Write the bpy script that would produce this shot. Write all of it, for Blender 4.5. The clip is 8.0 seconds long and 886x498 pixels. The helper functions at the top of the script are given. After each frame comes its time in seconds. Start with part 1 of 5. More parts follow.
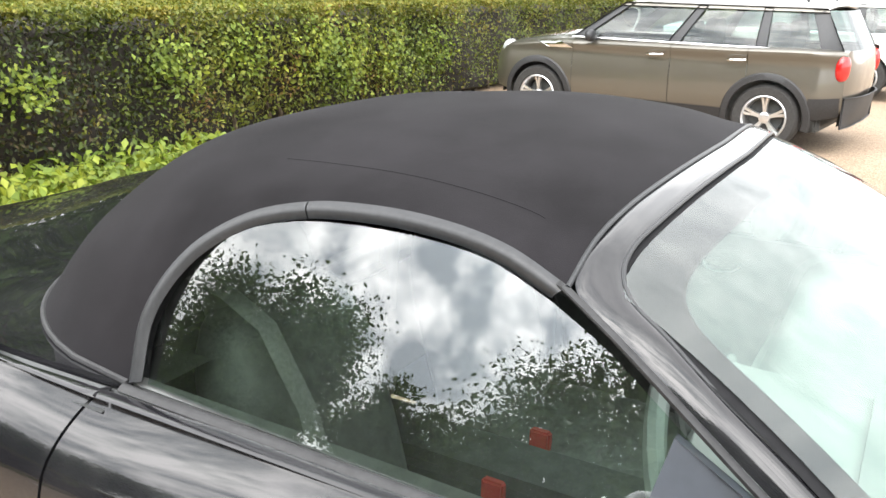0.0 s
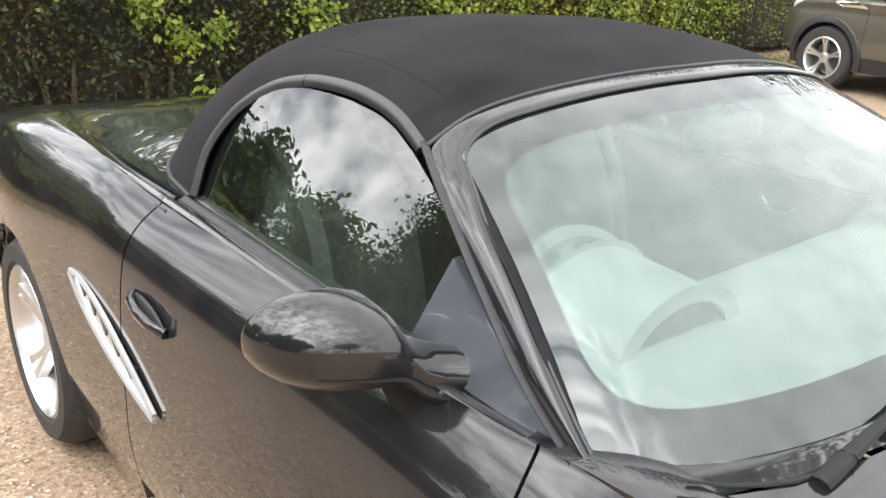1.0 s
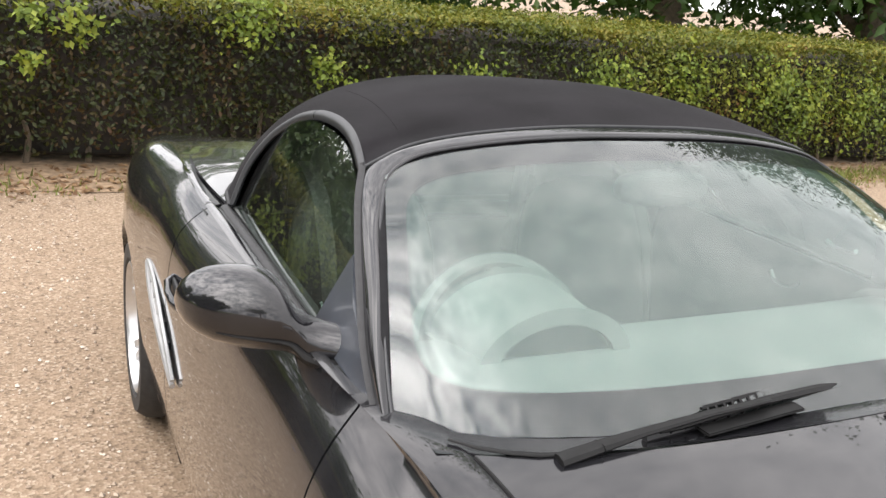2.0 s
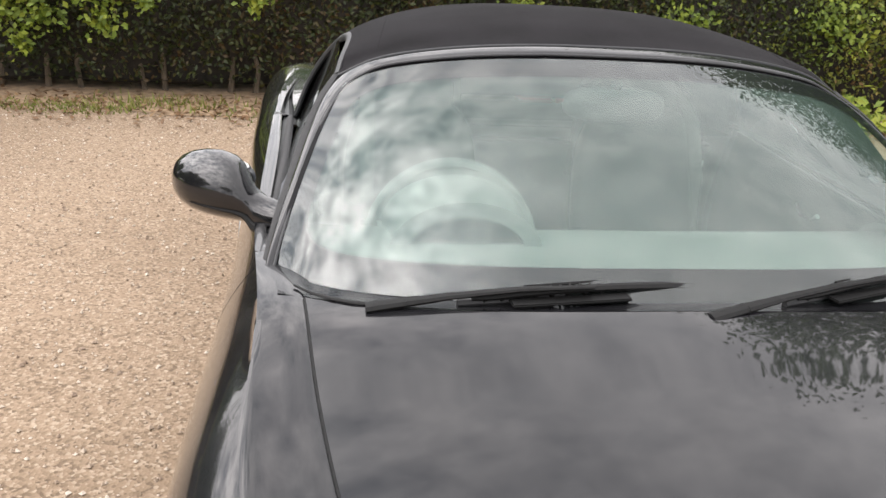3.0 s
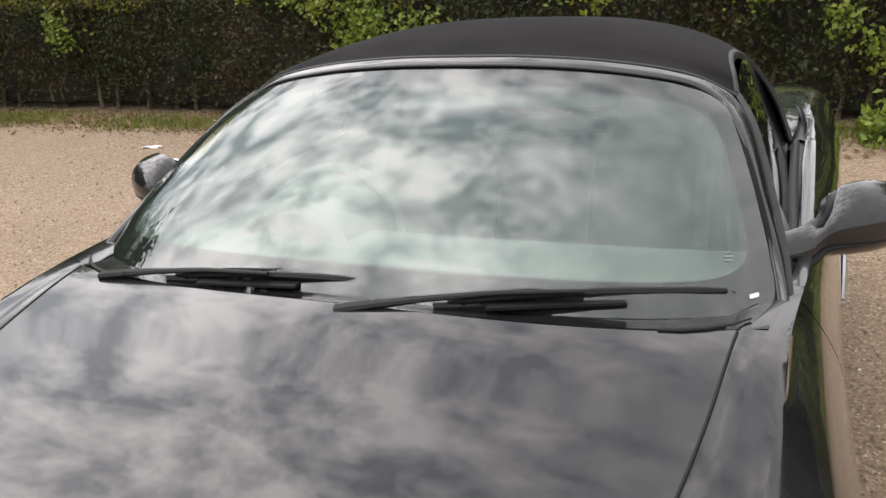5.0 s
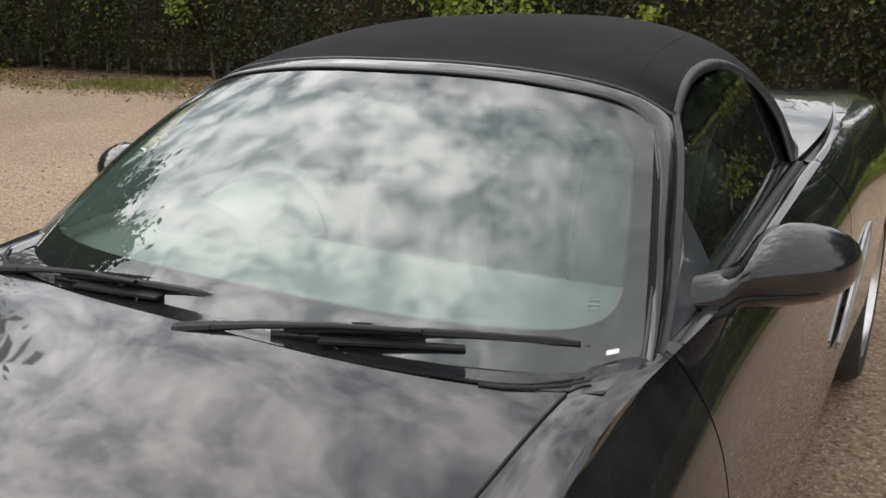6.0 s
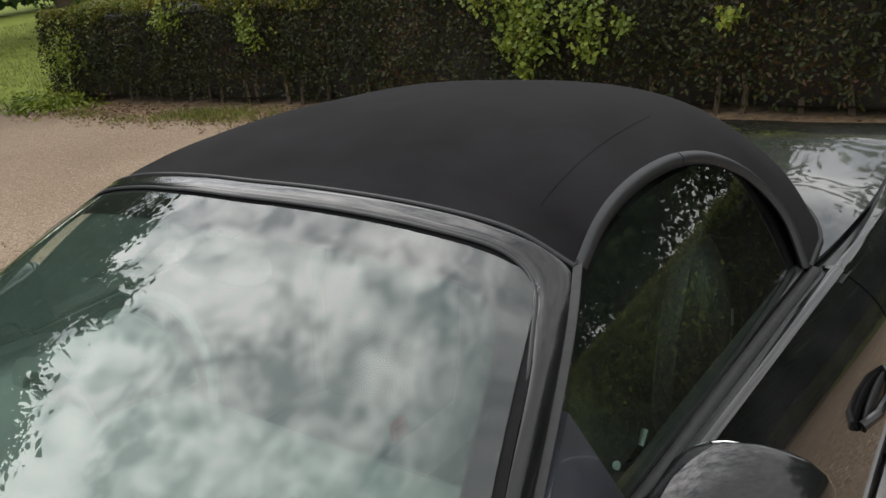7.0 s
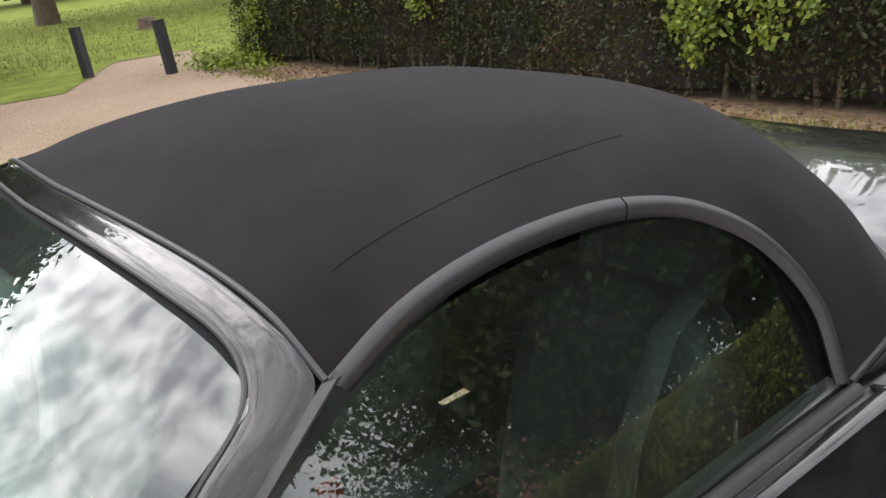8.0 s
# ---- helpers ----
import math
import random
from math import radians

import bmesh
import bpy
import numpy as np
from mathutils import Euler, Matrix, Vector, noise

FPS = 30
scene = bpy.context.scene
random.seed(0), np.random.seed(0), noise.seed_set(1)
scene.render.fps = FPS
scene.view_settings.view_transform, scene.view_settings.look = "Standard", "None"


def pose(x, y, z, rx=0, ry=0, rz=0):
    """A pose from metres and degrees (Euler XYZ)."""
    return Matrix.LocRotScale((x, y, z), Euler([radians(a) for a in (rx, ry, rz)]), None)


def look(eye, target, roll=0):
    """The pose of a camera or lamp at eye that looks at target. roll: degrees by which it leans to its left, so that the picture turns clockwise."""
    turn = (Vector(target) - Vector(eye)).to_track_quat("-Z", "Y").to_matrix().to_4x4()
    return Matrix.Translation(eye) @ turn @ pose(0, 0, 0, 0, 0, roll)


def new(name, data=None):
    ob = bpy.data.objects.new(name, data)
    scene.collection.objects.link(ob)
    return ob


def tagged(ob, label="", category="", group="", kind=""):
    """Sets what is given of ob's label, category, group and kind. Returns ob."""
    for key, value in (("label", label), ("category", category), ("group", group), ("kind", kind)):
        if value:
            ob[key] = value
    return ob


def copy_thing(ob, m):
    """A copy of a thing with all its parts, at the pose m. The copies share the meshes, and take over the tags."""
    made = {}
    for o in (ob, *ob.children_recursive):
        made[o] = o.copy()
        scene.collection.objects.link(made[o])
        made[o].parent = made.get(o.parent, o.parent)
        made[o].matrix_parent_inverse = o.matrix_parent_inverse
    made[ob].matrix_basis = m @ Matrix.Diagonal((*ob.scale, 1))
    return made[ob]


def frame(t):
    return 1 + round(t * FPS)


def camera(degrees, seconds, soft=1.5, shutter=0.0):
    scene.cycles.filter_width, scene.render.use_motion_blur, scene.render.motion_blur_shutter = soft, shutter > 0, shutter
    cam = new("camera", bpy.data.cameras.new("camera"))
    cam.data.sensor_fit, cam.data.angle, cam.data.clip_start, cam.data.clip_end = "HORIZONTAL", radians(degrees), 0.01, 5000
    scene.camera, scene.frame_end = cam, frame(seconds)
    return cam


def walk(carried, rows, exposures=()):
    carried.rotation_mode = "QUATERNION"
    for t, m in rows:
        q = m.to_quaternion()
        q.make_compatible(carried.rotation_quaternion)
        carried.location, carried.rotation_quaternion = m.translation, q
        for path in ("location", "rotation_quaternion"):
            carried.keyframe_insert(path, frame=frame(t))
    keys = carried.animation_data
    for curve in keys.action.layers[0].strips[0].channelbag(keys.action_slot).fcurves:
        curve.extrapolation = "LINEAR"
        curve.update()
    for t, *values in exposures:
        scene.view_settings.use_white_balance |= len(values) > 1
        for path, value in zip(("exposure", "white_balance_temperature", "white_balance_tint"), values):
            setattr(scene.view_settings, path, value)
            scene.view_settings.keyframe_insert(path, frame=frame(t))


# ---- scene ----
cam = camera(54.5, 8.0)
PATH = [
    (0, (-1.514, -0.625, 1.6), (0.147, 0.312, 1.0), 1.3),
    (0.5, (-1.539, -0.927, 1.612), (0.002, 0.19, 0.995), 0.2),
    (1, (-1.416, -1.306, 1.589), (-0.215, 0.119, 0.863), 3.1),
    (1.2, (-1.396, -1.42, 1.597), (-0.251, 0.068, 0.907), 1.1),
    (2.3, (-0.992, -1.891, 1.590), (-0.336, -0.102, 0.984), 5.1),
    (2.5, (-0.873, -1.961, 1.615), (-0.393, -0.126, 0.980), 1.6),
    (3, (-0.614, -2.210, 1.615), (-0.346, -0.371, 0.874), 3.6),
    (3.5, (-0.351, -2.286, 1.644), (-0.338, -0.390, 1.007), 2.2),
    (4, (0.037, -2.372, 1.629), (-0.157, -0.516, 0.909), -0.5),
    (4.5, (0.327, -2.374, 1.648), (-0.037, -0.556, 0.898), -0.8),
    (4.7, (0.497, -2.289, 1.598), (-0.029, -0.489, 0.905), -1.6),
    (5.8, (0.995, -2.009, 1.626), (0.008, -0.427, 0.902), -5.7),
    (6, (1.062, -1.864, 1.619), (0.069, -0.283, 0.902), -3.3),
    (6.5, (1.123, -1.520, 1.606), (0.010, 0.017, 0.974), -6.5),
    (7, (1.166, -1.210, 1.706), (-0.056, 0.210, 1.004), -8.3),
    (7.5, (1.190, -0.838, 1.644), (-0.234, 0.391, 0.967), -8.6),
    (8, (1.188, -0.566, 1.599), (-0.334, 0.526, 0.897), -7.4),
]
walk(cam, [(t, look(eye, target, roll)) for t, eye, target, roll in PATH], [(0, 0.72, 6500, 10), (0.6, 0.60, 6500, 11), (1.2, 0.24, 6550, 12), (2.4, -0.06, 6600, 14), (4.5, -0.55, 6650, 14), (6, -0.81, 6600, 13), (6.6, -1.06, 6550, 10), (7.2, -1.10, 6550, 10), (8, -0.26, 6500, 14)])

# ---- world, sun, exposure ----
world = bpy.data.worlds.new("world")
scene.world = world
world.use_nodes = True
wn, wl = world.node_tree.nodes, world.node_tree.links
wn.clear()
w_out = wn.new("ShaderNodeOutputWorld")
w_bg = wn.new("ShaderNodeBackground")
w_sky = wn.new("ShaderNodeTexSky")
w_sky.sky_type = "NISHITA"
w_sky.sun_disc = False
SUN_EL, SUN_AZ = 48.0, 262.0
w_sky.sun_elevation = radians(SUN_EL)
w_sky.sun_rotation = radians(SUN_AZ)
w_co = wn.new("ShaderNodeTexCoord")
w_map = wn.new("ShaderNodeMapping")
w_map.inputs["Scale"].default_value = (1.0, 1.0, 0.85)
w_n1 = wn.new("ShaderNodeTexNoise")
w_n1.inputs["Scale"].default_value = 5.4
w_n1.inputs["Detail"].default_value = 10.0
w_n1.inputs["Roughness"].default_value = 0.6
w_n1.inputs["Distortion"].default_value = 0.35
w_n2 = wn.new("ShaderNodeTexNoise")
w_n2.inputs["Scale"].default_value = 13.0
w_n2.inputs["Detail"].default_value = 8.0
w_n2.inputs["Roughness"].default_value = 0.6
w_n2.inputs["Distortion"].default_value = 0.15
w_sum = wn.new("ShaderNodeMix")
w_sum.inputs["Factor"].default_value = 0.5
w_ramp = wn.new("ShaderNodeValToRGB")
w_ramp.color_ramp.elements[0].position = 0.42
w_ramp.color_ramp.elements[0].color = (5.4, 5.9, 6.4, 1)
w_ramp.color_ramp.elements[1].position = 0.60
w_ramp.color_ramp.elements[1].color = (23.5, 23.2, 22.8, 1)
w_mix = wn.new("ShaderNodeMix")
w_mix.data_type = "RGBA"
w_mix.inputs["Factor"].default_value = 0.93
wl.new(w_co.outputs["Generated"], w_map.inputs["Vector"])
wl.new(w_map.outputs["Vector"], w_n1.inputs["Vector"])
wl.new(w_map.outputs["Vector"], w_n2.inputs["Vector"])
wl.new(w_n1.outputs["Fac"], w_sum.inputs["A"])
wl.new(w_n2.outputs["Fac"], w_sum.inputs["B"])
# the cover is broken round the sun and an even veil away from it
w_sep = wn.new("ShaderNodeSeparateXYZ")
wl.new(w_co.outputs["Generated"], w_sep.inputs["Vector"])
w_even = wn.new("ShaderNodeMapRange")
w_even.interpolation_type = "SMOOTHSTEP"
w_even.inputs["From Min"].default_value, w_even.inputs["From Max"].default_value = -0.45, 0.30
w_even.inputs["To Min"].default_value, w_even.inputs["To Max"].default_value = 0.0, 0.72
wl.new(w_sep.outputs["X"], w_even.inputs["Value"])
w_veil = wn.new("ShaderNodeMix")
w_veil.inputs["B"].default_value = 0.50
wl.new(w_even.outputs["Result"], w_veil.inputs["Factor"])
wl.new(w_sum.outputs["Result"], w_veil.inputs["A"])
wl.new(w_veil.outputs["Result"], w_ramp.inputs["Fac"])
wl.new(w_sky.outputs["Color"], w_mix.inputs["A"])
# a clouded sky is brighter towards its top
w_grad = wn.new("ShaderNodeMapRange")
w_grad.inputs["From Min"].default_value, w_grad.inputs["From Max"].default_value = 0.0, 1.0
w_grad.inputs["To Min"].default_value, w_grad.inputs["To Max"].default_value = 1.25, 1.42
wl.new(w_sep.outputs["Z"], w_grad.inputs["Value"])
w_mul = wn.new("ShaderNodeVectorMath")
w_mul.operation = "SCALE"
wl.new(w_ramp.outputs["Color"], w_mul.inputs["Vector"])
# and brighter round the veiled sun
w_dot = wn.new("ShaderNodeVectorMath")
w_dot.operation = "DOT_PRODUCT"
_sa, _se = radians(SUN_AZ + 8), radians(SUN_EL)
w_dot.inputs[1].default_value = (math.sin(_sa) * math.cos(_se), math.cos(_sa) * math.cos(_se), math.sin(_se))
wl.new(w_co.outputs["Generated"], w_dot.inputs[0])
w_glow = wn.new("ShaderNodeMapRange")
w_glow.interpolation_type = "SMOOTHSTEP"
w_glow.inputs["From Min"].default_value, w_glow.inputs["From Max"].default_value = 0.55, 1.0
w_glow.inputs["To Min"].default_value, w_glow.inputs["To Max"].default_value = 1.42, 2.9
wl.new(w_dot.outputs["Value"], w_glow.inputs["Value"])
w_both = wn.new("ShaderNodeMath")
w_both.operation = "MULTIPLY"
wl.new(w_grad.outputs["Result"], w_both.inputs[0])
wl.new(w_glow.outputs["Result"], w_both.inputs[1])
wl.new(w_both.outputs["Value"], w_mul.inputs["Scale"])
wl.new(w_mul.outputs["Vector"], w_mix.inputs["B"])
wl.new(w_mix.outputs["Result"], w_bg.inputs["Color"])
w_bg.inputs["Strength"].default_value = 0.1
wl.new(w_bg.outputs["Background"], w_out.inputs["Surface"])

sun_data = bpy.data.lights.new("sun", "SUN")
sun_data.energy = 0.9
sun_data.angle = radians(60)
sun_data.color = (1.0, 0.95, 0.87)
sun = new("sun", sun_data)
_az, _el = radians(SUN_AZ), radians(SUN_EL)
_d = Vector((math.sin(_az) * math.cos(_el), math.cos(_az) * math.cos(_el), math.sin(_el)))
sun.matrix_world = look(_d * 30, (0, 0, 0))


# ---- materials ----
def material(name):
    m = bpy.data.materials.new(name)
    m.use_nodes = True
    nt = m.node_tree
    return m, nt, nt.nodes["Principled BSDF"]


def ramp_node(nt, fac, stops):
    r = nt.nodes.new("ShaderNodeValToRGB")
    while len(r.color_ramp.elements) < len(stops):
        r.color_ramp.elements.new(0.5)
    for e, (p, c) in zip(r.color_ramp.elements, stops):
        e.position, e.color = p, (*c, 1)
    nt.links.new(fac, r.inputs["Fac"])
    return r.outputs["Color"]


def noise_node(nt, scale, detail=4.0, rough=0.55, coord="Object"):
    c = nt.nodes.new("ShaderNodeTexCoord")
    n = nt.nodes.new("ShaderNodeTexNoise")
    n.inputs["Scale"].default_value = scale
    n.inputs["Detail"].default_value = detail
    n.inputs["Roughness"].default_value = rough
    nt.links.new(c.outputs[coord], n.inputs["Vector"])
    return n.outputs["Fac"]


def bump_node(nt, bsdf, height, strength, distance):
    b = nt.nodes.new("ShaderNodeBump")
    b.inputs["Strength"].default_value = strength
    b.inputs["Distance"].default_value = distance
    nt.links.new(height, b.inputs["Height"])
    nt.links.new(b.outputs["Normal"], bsdf.inputs["Normal"])


def plain(name, colour, rough, metal=0.0, coat=0.0, vary=0.0, scale=30.0, bump=0.0, spec=0.5):
    m, nt, b = material(name)
    b.inputs["Base Color"].default_value = (*colour, 1)
    b.inputs["Roughness"].default_value = rough
    b.inputs["Metallic"].default_value = metal
    b.inputs["Coat Weight"].default_value = coat
    b.inputs["Coat Roughness"].default_value = 0.03
    b.inputs["Specular IOR Level"].default_value = spec
    if vary:
        f = noise_node(nt, scale)
        lo = tuple(c * (1 - vary) for c in colour)
        hi = tuple(min(1, c * (1 + vary)) for c in colour)
        nt.links.new(ramp_node(nt, f, [(0.3, lo), (0.7, hi)]), b.inputs["Base Color"])
        if bump:
            bump_node(nt, b, f, 0.5, bump)
    return m


def paint(name, colour, rough=0.12, metal=0.3, spec=0.5):
    """Car paint under clear lacquer, with a faint film of dust."""
    m, nt, b = material(name)
    b.inputs["Metallic"].default_value = metal
    b.inputs["Specular IOR Level"].default_value = spec
    b.inputs["Coat Weight"].default_value = 1.0
    b.inputs["Coat Roughness"].default_value = 0.025
    b.inputs["Coat IOR"].default_value = 1.47
    f = noise_node(nt, 9.0, 6.0, 0.6)
    g = nt.nodes.new("ShaderNodeMapRange")
    g.inputs["From Min"].default_value, g.inputs["From Max"].default_value = 0.3, 0.75
    g.inputs["To Min"].default_value, g.inputs["To Max"].default_value = rough, rough + 0.12
    nt.links.new(f, g.inputs["Value"])
    nt.links.new(g.outputs["Result"], b.inputs["Roughness"])
    dust = tuple(c * 0.9 + 0.012 for c in colour)
    nt.links.new(ramp_node(nt, f, [(0.35, colour), (0.8, dust)]), b.inputs["Base Color"])
    h = noise_node(nt, 260.0, 2.0)
    bump_node(nt, b, h, 0.02, 0.0005)
    return m


def glass(name, tint, film, ior=2.0, haze=(0.5, 0.5, 0.48)):
    """A single sheet: clear with a tint, mirror gloss by Fresnel, and a thin film of dust."""
    m, nt, b = material(name)
    nt.nodes.remove(b)
    out = nt.nodes["Material Output"]
    tr = nt.nodes.new("ShaderNodeBsdfTransparent")
    tr.inputs["Color"].default_value = (*tint, 1)
    gl = nt.nodes.new("ShaderNodeBsdfGlossy")
    gl.inputs["Roughness"].default_value = 0.0
    gl.inputs["Color"].default_value = (0.96, 0.985, 0.985, 1)
    fr = nt.nodes.new("ShaderNodeFresnel")
    fr.inputs["IOR"].default_value = ior
    mx = nt.nodes.new("ShaderNodeMixShader")
    nt.links.new(fr.outputs["Fac"], mx.inputs["Fac"])
    nt.links.new(tr.outputs["BSDF"], mx.inputs[1])
    nt.links.new(gl.outputs["BSDF"], mx.inputs[2])
    df = nt.nodes.new("ShaderNodeBsdfDiffuse")
    df.inputs["Color"].default_value = (*haze, 1)
    f = noise_node(nt, 2.5, 2.0, 0.5)
    r = nt.nodes.new("ShaderNodeMapRange")
    r.inputs["From Min"].default_value, r.inputs["From Max"].default_value = 0.35, 0.75
    r.inputs["To Min"].default_value, r.inputs["To Max"].default_value = film * 0.5, film * 1.6
    nt.links.new(f, r.inputs["Value"])
    mx2 = nt.nodes.new("ShaderNodeMixShader")
    nt.links.new(r.outputs["Result"], mx2.inputs["Fac"])
    nt.links.new(mx.outputs["Shader"], mx2.inputs[1])
    nt.links.new(df.outputs["BSDF"], mx2.inputs[2])
    nt.links.new(mx2.outputs["Shader"], out.inputs["Surface"])
    return m


def veil_material(name, colour, share):
    """A thin even veil, mostly clear, its pale colour standing in for light."""
    m, nt, b = material(name)
    nt.nodes.remove(b)
    tr = nt.nodes.new("ShaderNodeBsdfTransparent")
    df = nt.nodes.new("ShaderNodeBsdfDiffuse")
    df.inputs["Color"].default_value = (*colour, 1)
    mx = nt.nodes.new("ShaderNodeMixShader")
    f = noise_node(nt, 1.6, 2.0, 0.5)
    r = nt.nodes.new("ShaderNodeMapRange")
    r.inputs["From Min"].default_value, r.inputs["From Max"].default_value = 0.3, 0.7
    r.inputs["To Min"].default_value, r.inputs["To Max"].default_value = share * 0.85, share * 1.15
    nt.links.new(f, r.inputs["Value"])
    nt.links.new(r.outputs["Result"], mx.inputs["Fac"])
    nt.links.new(tr.outputs["BSDF"], mx.inputs[1])
    nt.links.new(df.outputs["BSDF"], mx.inputs[2])
    nt.links.new(mx.outputs["Shader"], nt.nodes["Material Output"].inputs["Surface"])
    return m


def leaf_material(name, stops, rough=0.5):
    m, nt, b = material(name)
    g = nt.nodes.new("ShaderNodeNewGeometry")
    n = noise_node(nt, 1.3, 3.0)
    mx = nt.nodes.new("ShaderNodeMath")
    mx.operation = "MULTIPLY_ADD"
    nt.links.new(g.outputs["Random Per Island"], mx.inputs[0])
    mx.inputs[1].default_value = 0.6
    ad = nt.nodes.new("ShaderNodeMath")
    ad.operation = "MULTIPLY_ADD"
    nt.links.new(n, ad.inputs[0])
    ad.inputs[1].default_value = 1.2
    ad.inputs[2].default_value = -0.4
    nt.links.new(ad.outputs[0], mx.inputs[2])
    nt.links.new(ramp_node(nt, mx.outputs[0], stops), b.inputs["Base Color"])
    b.inputs["Roughness"].default_value = rough
    b.inputs["Specular IOR Level"].default_value = 0.35
    tl = nt.nodes.new("ShaderNodeBsdfTranslucent")
    mix = nt.nodes.new("ShaderNodeMixShader")
    mix.inputs["Fac"].default_value = 0.2
    nt.links.new(ramp_node(nt, mx.outputs[0], [(p, tuple(min(1, c * 1.3) for c in col)) for p, col in stops]), tl.inputs["Color"])
    nt.links.new(b.outputs["BSDF"], mix.inputs[1])
    nt.links.new(tl.outputs["BSDF"], mix.inputs[2])
    nt.links.new(mix.outputs["Shader"], nt.nodes["Material Output"].inputs["Surface"])
    return m


def gravel_material():
    m, nt, b = material("gravel")
    big = noise_node(nt, 0.35, 5.0, 0.6)
    v = nt.nodes.new("ShaderNodeTexVoronoi")
    v.inputs["Scale"].default_value = 90.0
    c = nt.nodes.new("ShaderNodeTexCoord")
    nt.links.new(c.outputs["Object"], v.inputs["Vector"])
    sep = nt.nodes.new("ShaderNodeSeparateColor")
    nt.links.new(v.outputs["Color"], sep.inputs["Color"])
    stones = ramp_node(nt, sep.outputs["Red"], [(0.0, (0.145, 0.102, 0.068)), (0.3, (0.24, 0.174, 0.119)), (0.8, (0.30, 0.223, 0.158)), (1.0, (0.40, 0.325, 0.250))])
    tone = ramp_node(nt, big, [(0.3, (0.78, 0.74, 0.68)), (0.62, (1.06, 1.04, 1.0))])
    mx = nt.nodes.new("ShaderNodeMix")
    mx.data_type, mx.blend_type = "RGBA", "MULTIPLY"
    mx.inputs["Factor"].default_value = 1.0
    nt.links.new(stones, mx.inputs["A"])
    nt.links.new(tone, mx.inputs["B"])
    nt.links.new(mx.outputs["Result"], b.inputs["Base Color"])
    b.inputs["Roughness"].default_value = 0.9
    bump_node(nt, b, v.outputs["Distance"], 0.38, 0.007)
    return m


def fabric_material():
    m, nt, b = material("roof_canvas")
    c = nt.nodes.new("ShaderNodeTexCoord")
    w = nt.nodes.new("ShaderNodeTexNoise")
    w.inputs["Scale"].default_value = 700.0
    nt.links.new(c.outputs["Object"], w.inputs["Vector"])
    f = noise_node(nt, 5.0, 6.0, 0.6)
    col = ramp_node(nt, f, [(0.3, (0.0072, 0.0066, 0.0074)), (0.75, (0.0170, 0.0158, 0.0176))])
    nt.links.new(col, b.inputs["Base Color"])
    b.inputs["Roughness"].default_value = 0.85
    b.inputs["Sheen Weight"].default_value = 0.03
    b.inputs["Sheen Roughness"].default_value = 0.5
    b.inputs["Specular IOR Level"].default_value = 0.05
    bump_node(nt, b, w.outputs["Fac"], 0.35, 0.0015)
    return m


M_BLACK = paint("black_paint", (0.008, 0.008, 0.0095), 0.16, 0.0, 0.12)
M_GREY = paint("grey_brown_paint", (0.125, 0.115, 0.095), 0.28, 0.6)
M_WHITE = paint("white_paint", (0.75, 0.75, 0.74), 0.2, 0.0)
M_RED = paint("dark_red_paint", (0.10, 0.008, 0.012), 0.2, 0.2)
M_CANVAS = fabric_material()
M_GLASS = glass("windscreen_glass", (0.80, 0.94, 0.88), 0.012, 1.82, (0.58, 0.64, 0.62))
M_SIDE = glass("side_glass", (0.70, 0.84, 0.77), 0.010, 2.15)
M_CARGLASS = glass("parked_car_glass", (0.45, 0.55, 0.52), 0.012, 1.6)
M_LIGHT_VEIL = veil_material("cabin_light_veil", (0.50, 0.70, 0.62), 0.06)
M_RUBBER = plain("black_rubber", (0.018, 0.018, 0.019), 0.6, vary=0.3, scale=60, bump=0.0006)
M_SCUTTLE = plain("satin_black_plastic", (0.02, 0.02, 0.021), 0.22, coat=0.5, vary=0.2, scale=90)
M_WIPER = plain("wiper_black", (0.008, 0.008, 0.008), 0.55, vary=0.3, scale=80, spec=0.25)
M_SAIL = plain("grey_corner_panel", (0.045, 0.05, 0.06), 0.3, coat=0.4, vary=0.1, scale=40)
M_TRIM = plain("black_trim", (0.020, 0.021, 0.023), 0.45, vary=0.2, scale=90)
M_FRIT = plain("black_glass_border", (0.012, 0.012, 0.013), 0.7, vary=0.15, scale=60, spec=0.1)
M_TYRE = plain("tyre_rubber", (0.022, 0.021, 0.020), 0.75, vary=0.35, scale=40, bump=0.001)
M_ALLOY = plain("alloy_silver", (0.62, 0.62, 0.62), 0.28, 0.85, vary=0.08, scale=25)
M_VENT = plain("vent_silver", (0.48, 0.48, 0.48), 0.3, 0.6, vary=0.08, scale=30)
M_CHROME = plain("chrome", (0.8, 0.8, 0.8), 0.1, 1.0)
M_DARK = plain("dark_interior", (0.05, 0.053, 0.053), 0.6, vary=0.3, scale=20)
M_DASH = plain("grey_dashboard", (0.246, 0.262, 0.254), 0.6, vary=0.12, scale=6)
M_SEAT = plain("grey_leather", (0.13, 0.136, 0.133), 0.5, vary=0.2, scale=25, bump=0.0002)
M_GRAVEL = gravel_material()
M_REDLAMP = plain("red_lamp", (0.45, 0.01, 0.01), 0.12, coat=0.8)
M_LAMPGLASS = plain("lamp_glass", (0.62, 0.64, 0.66), 0.1, 0.4, coat=0.6)


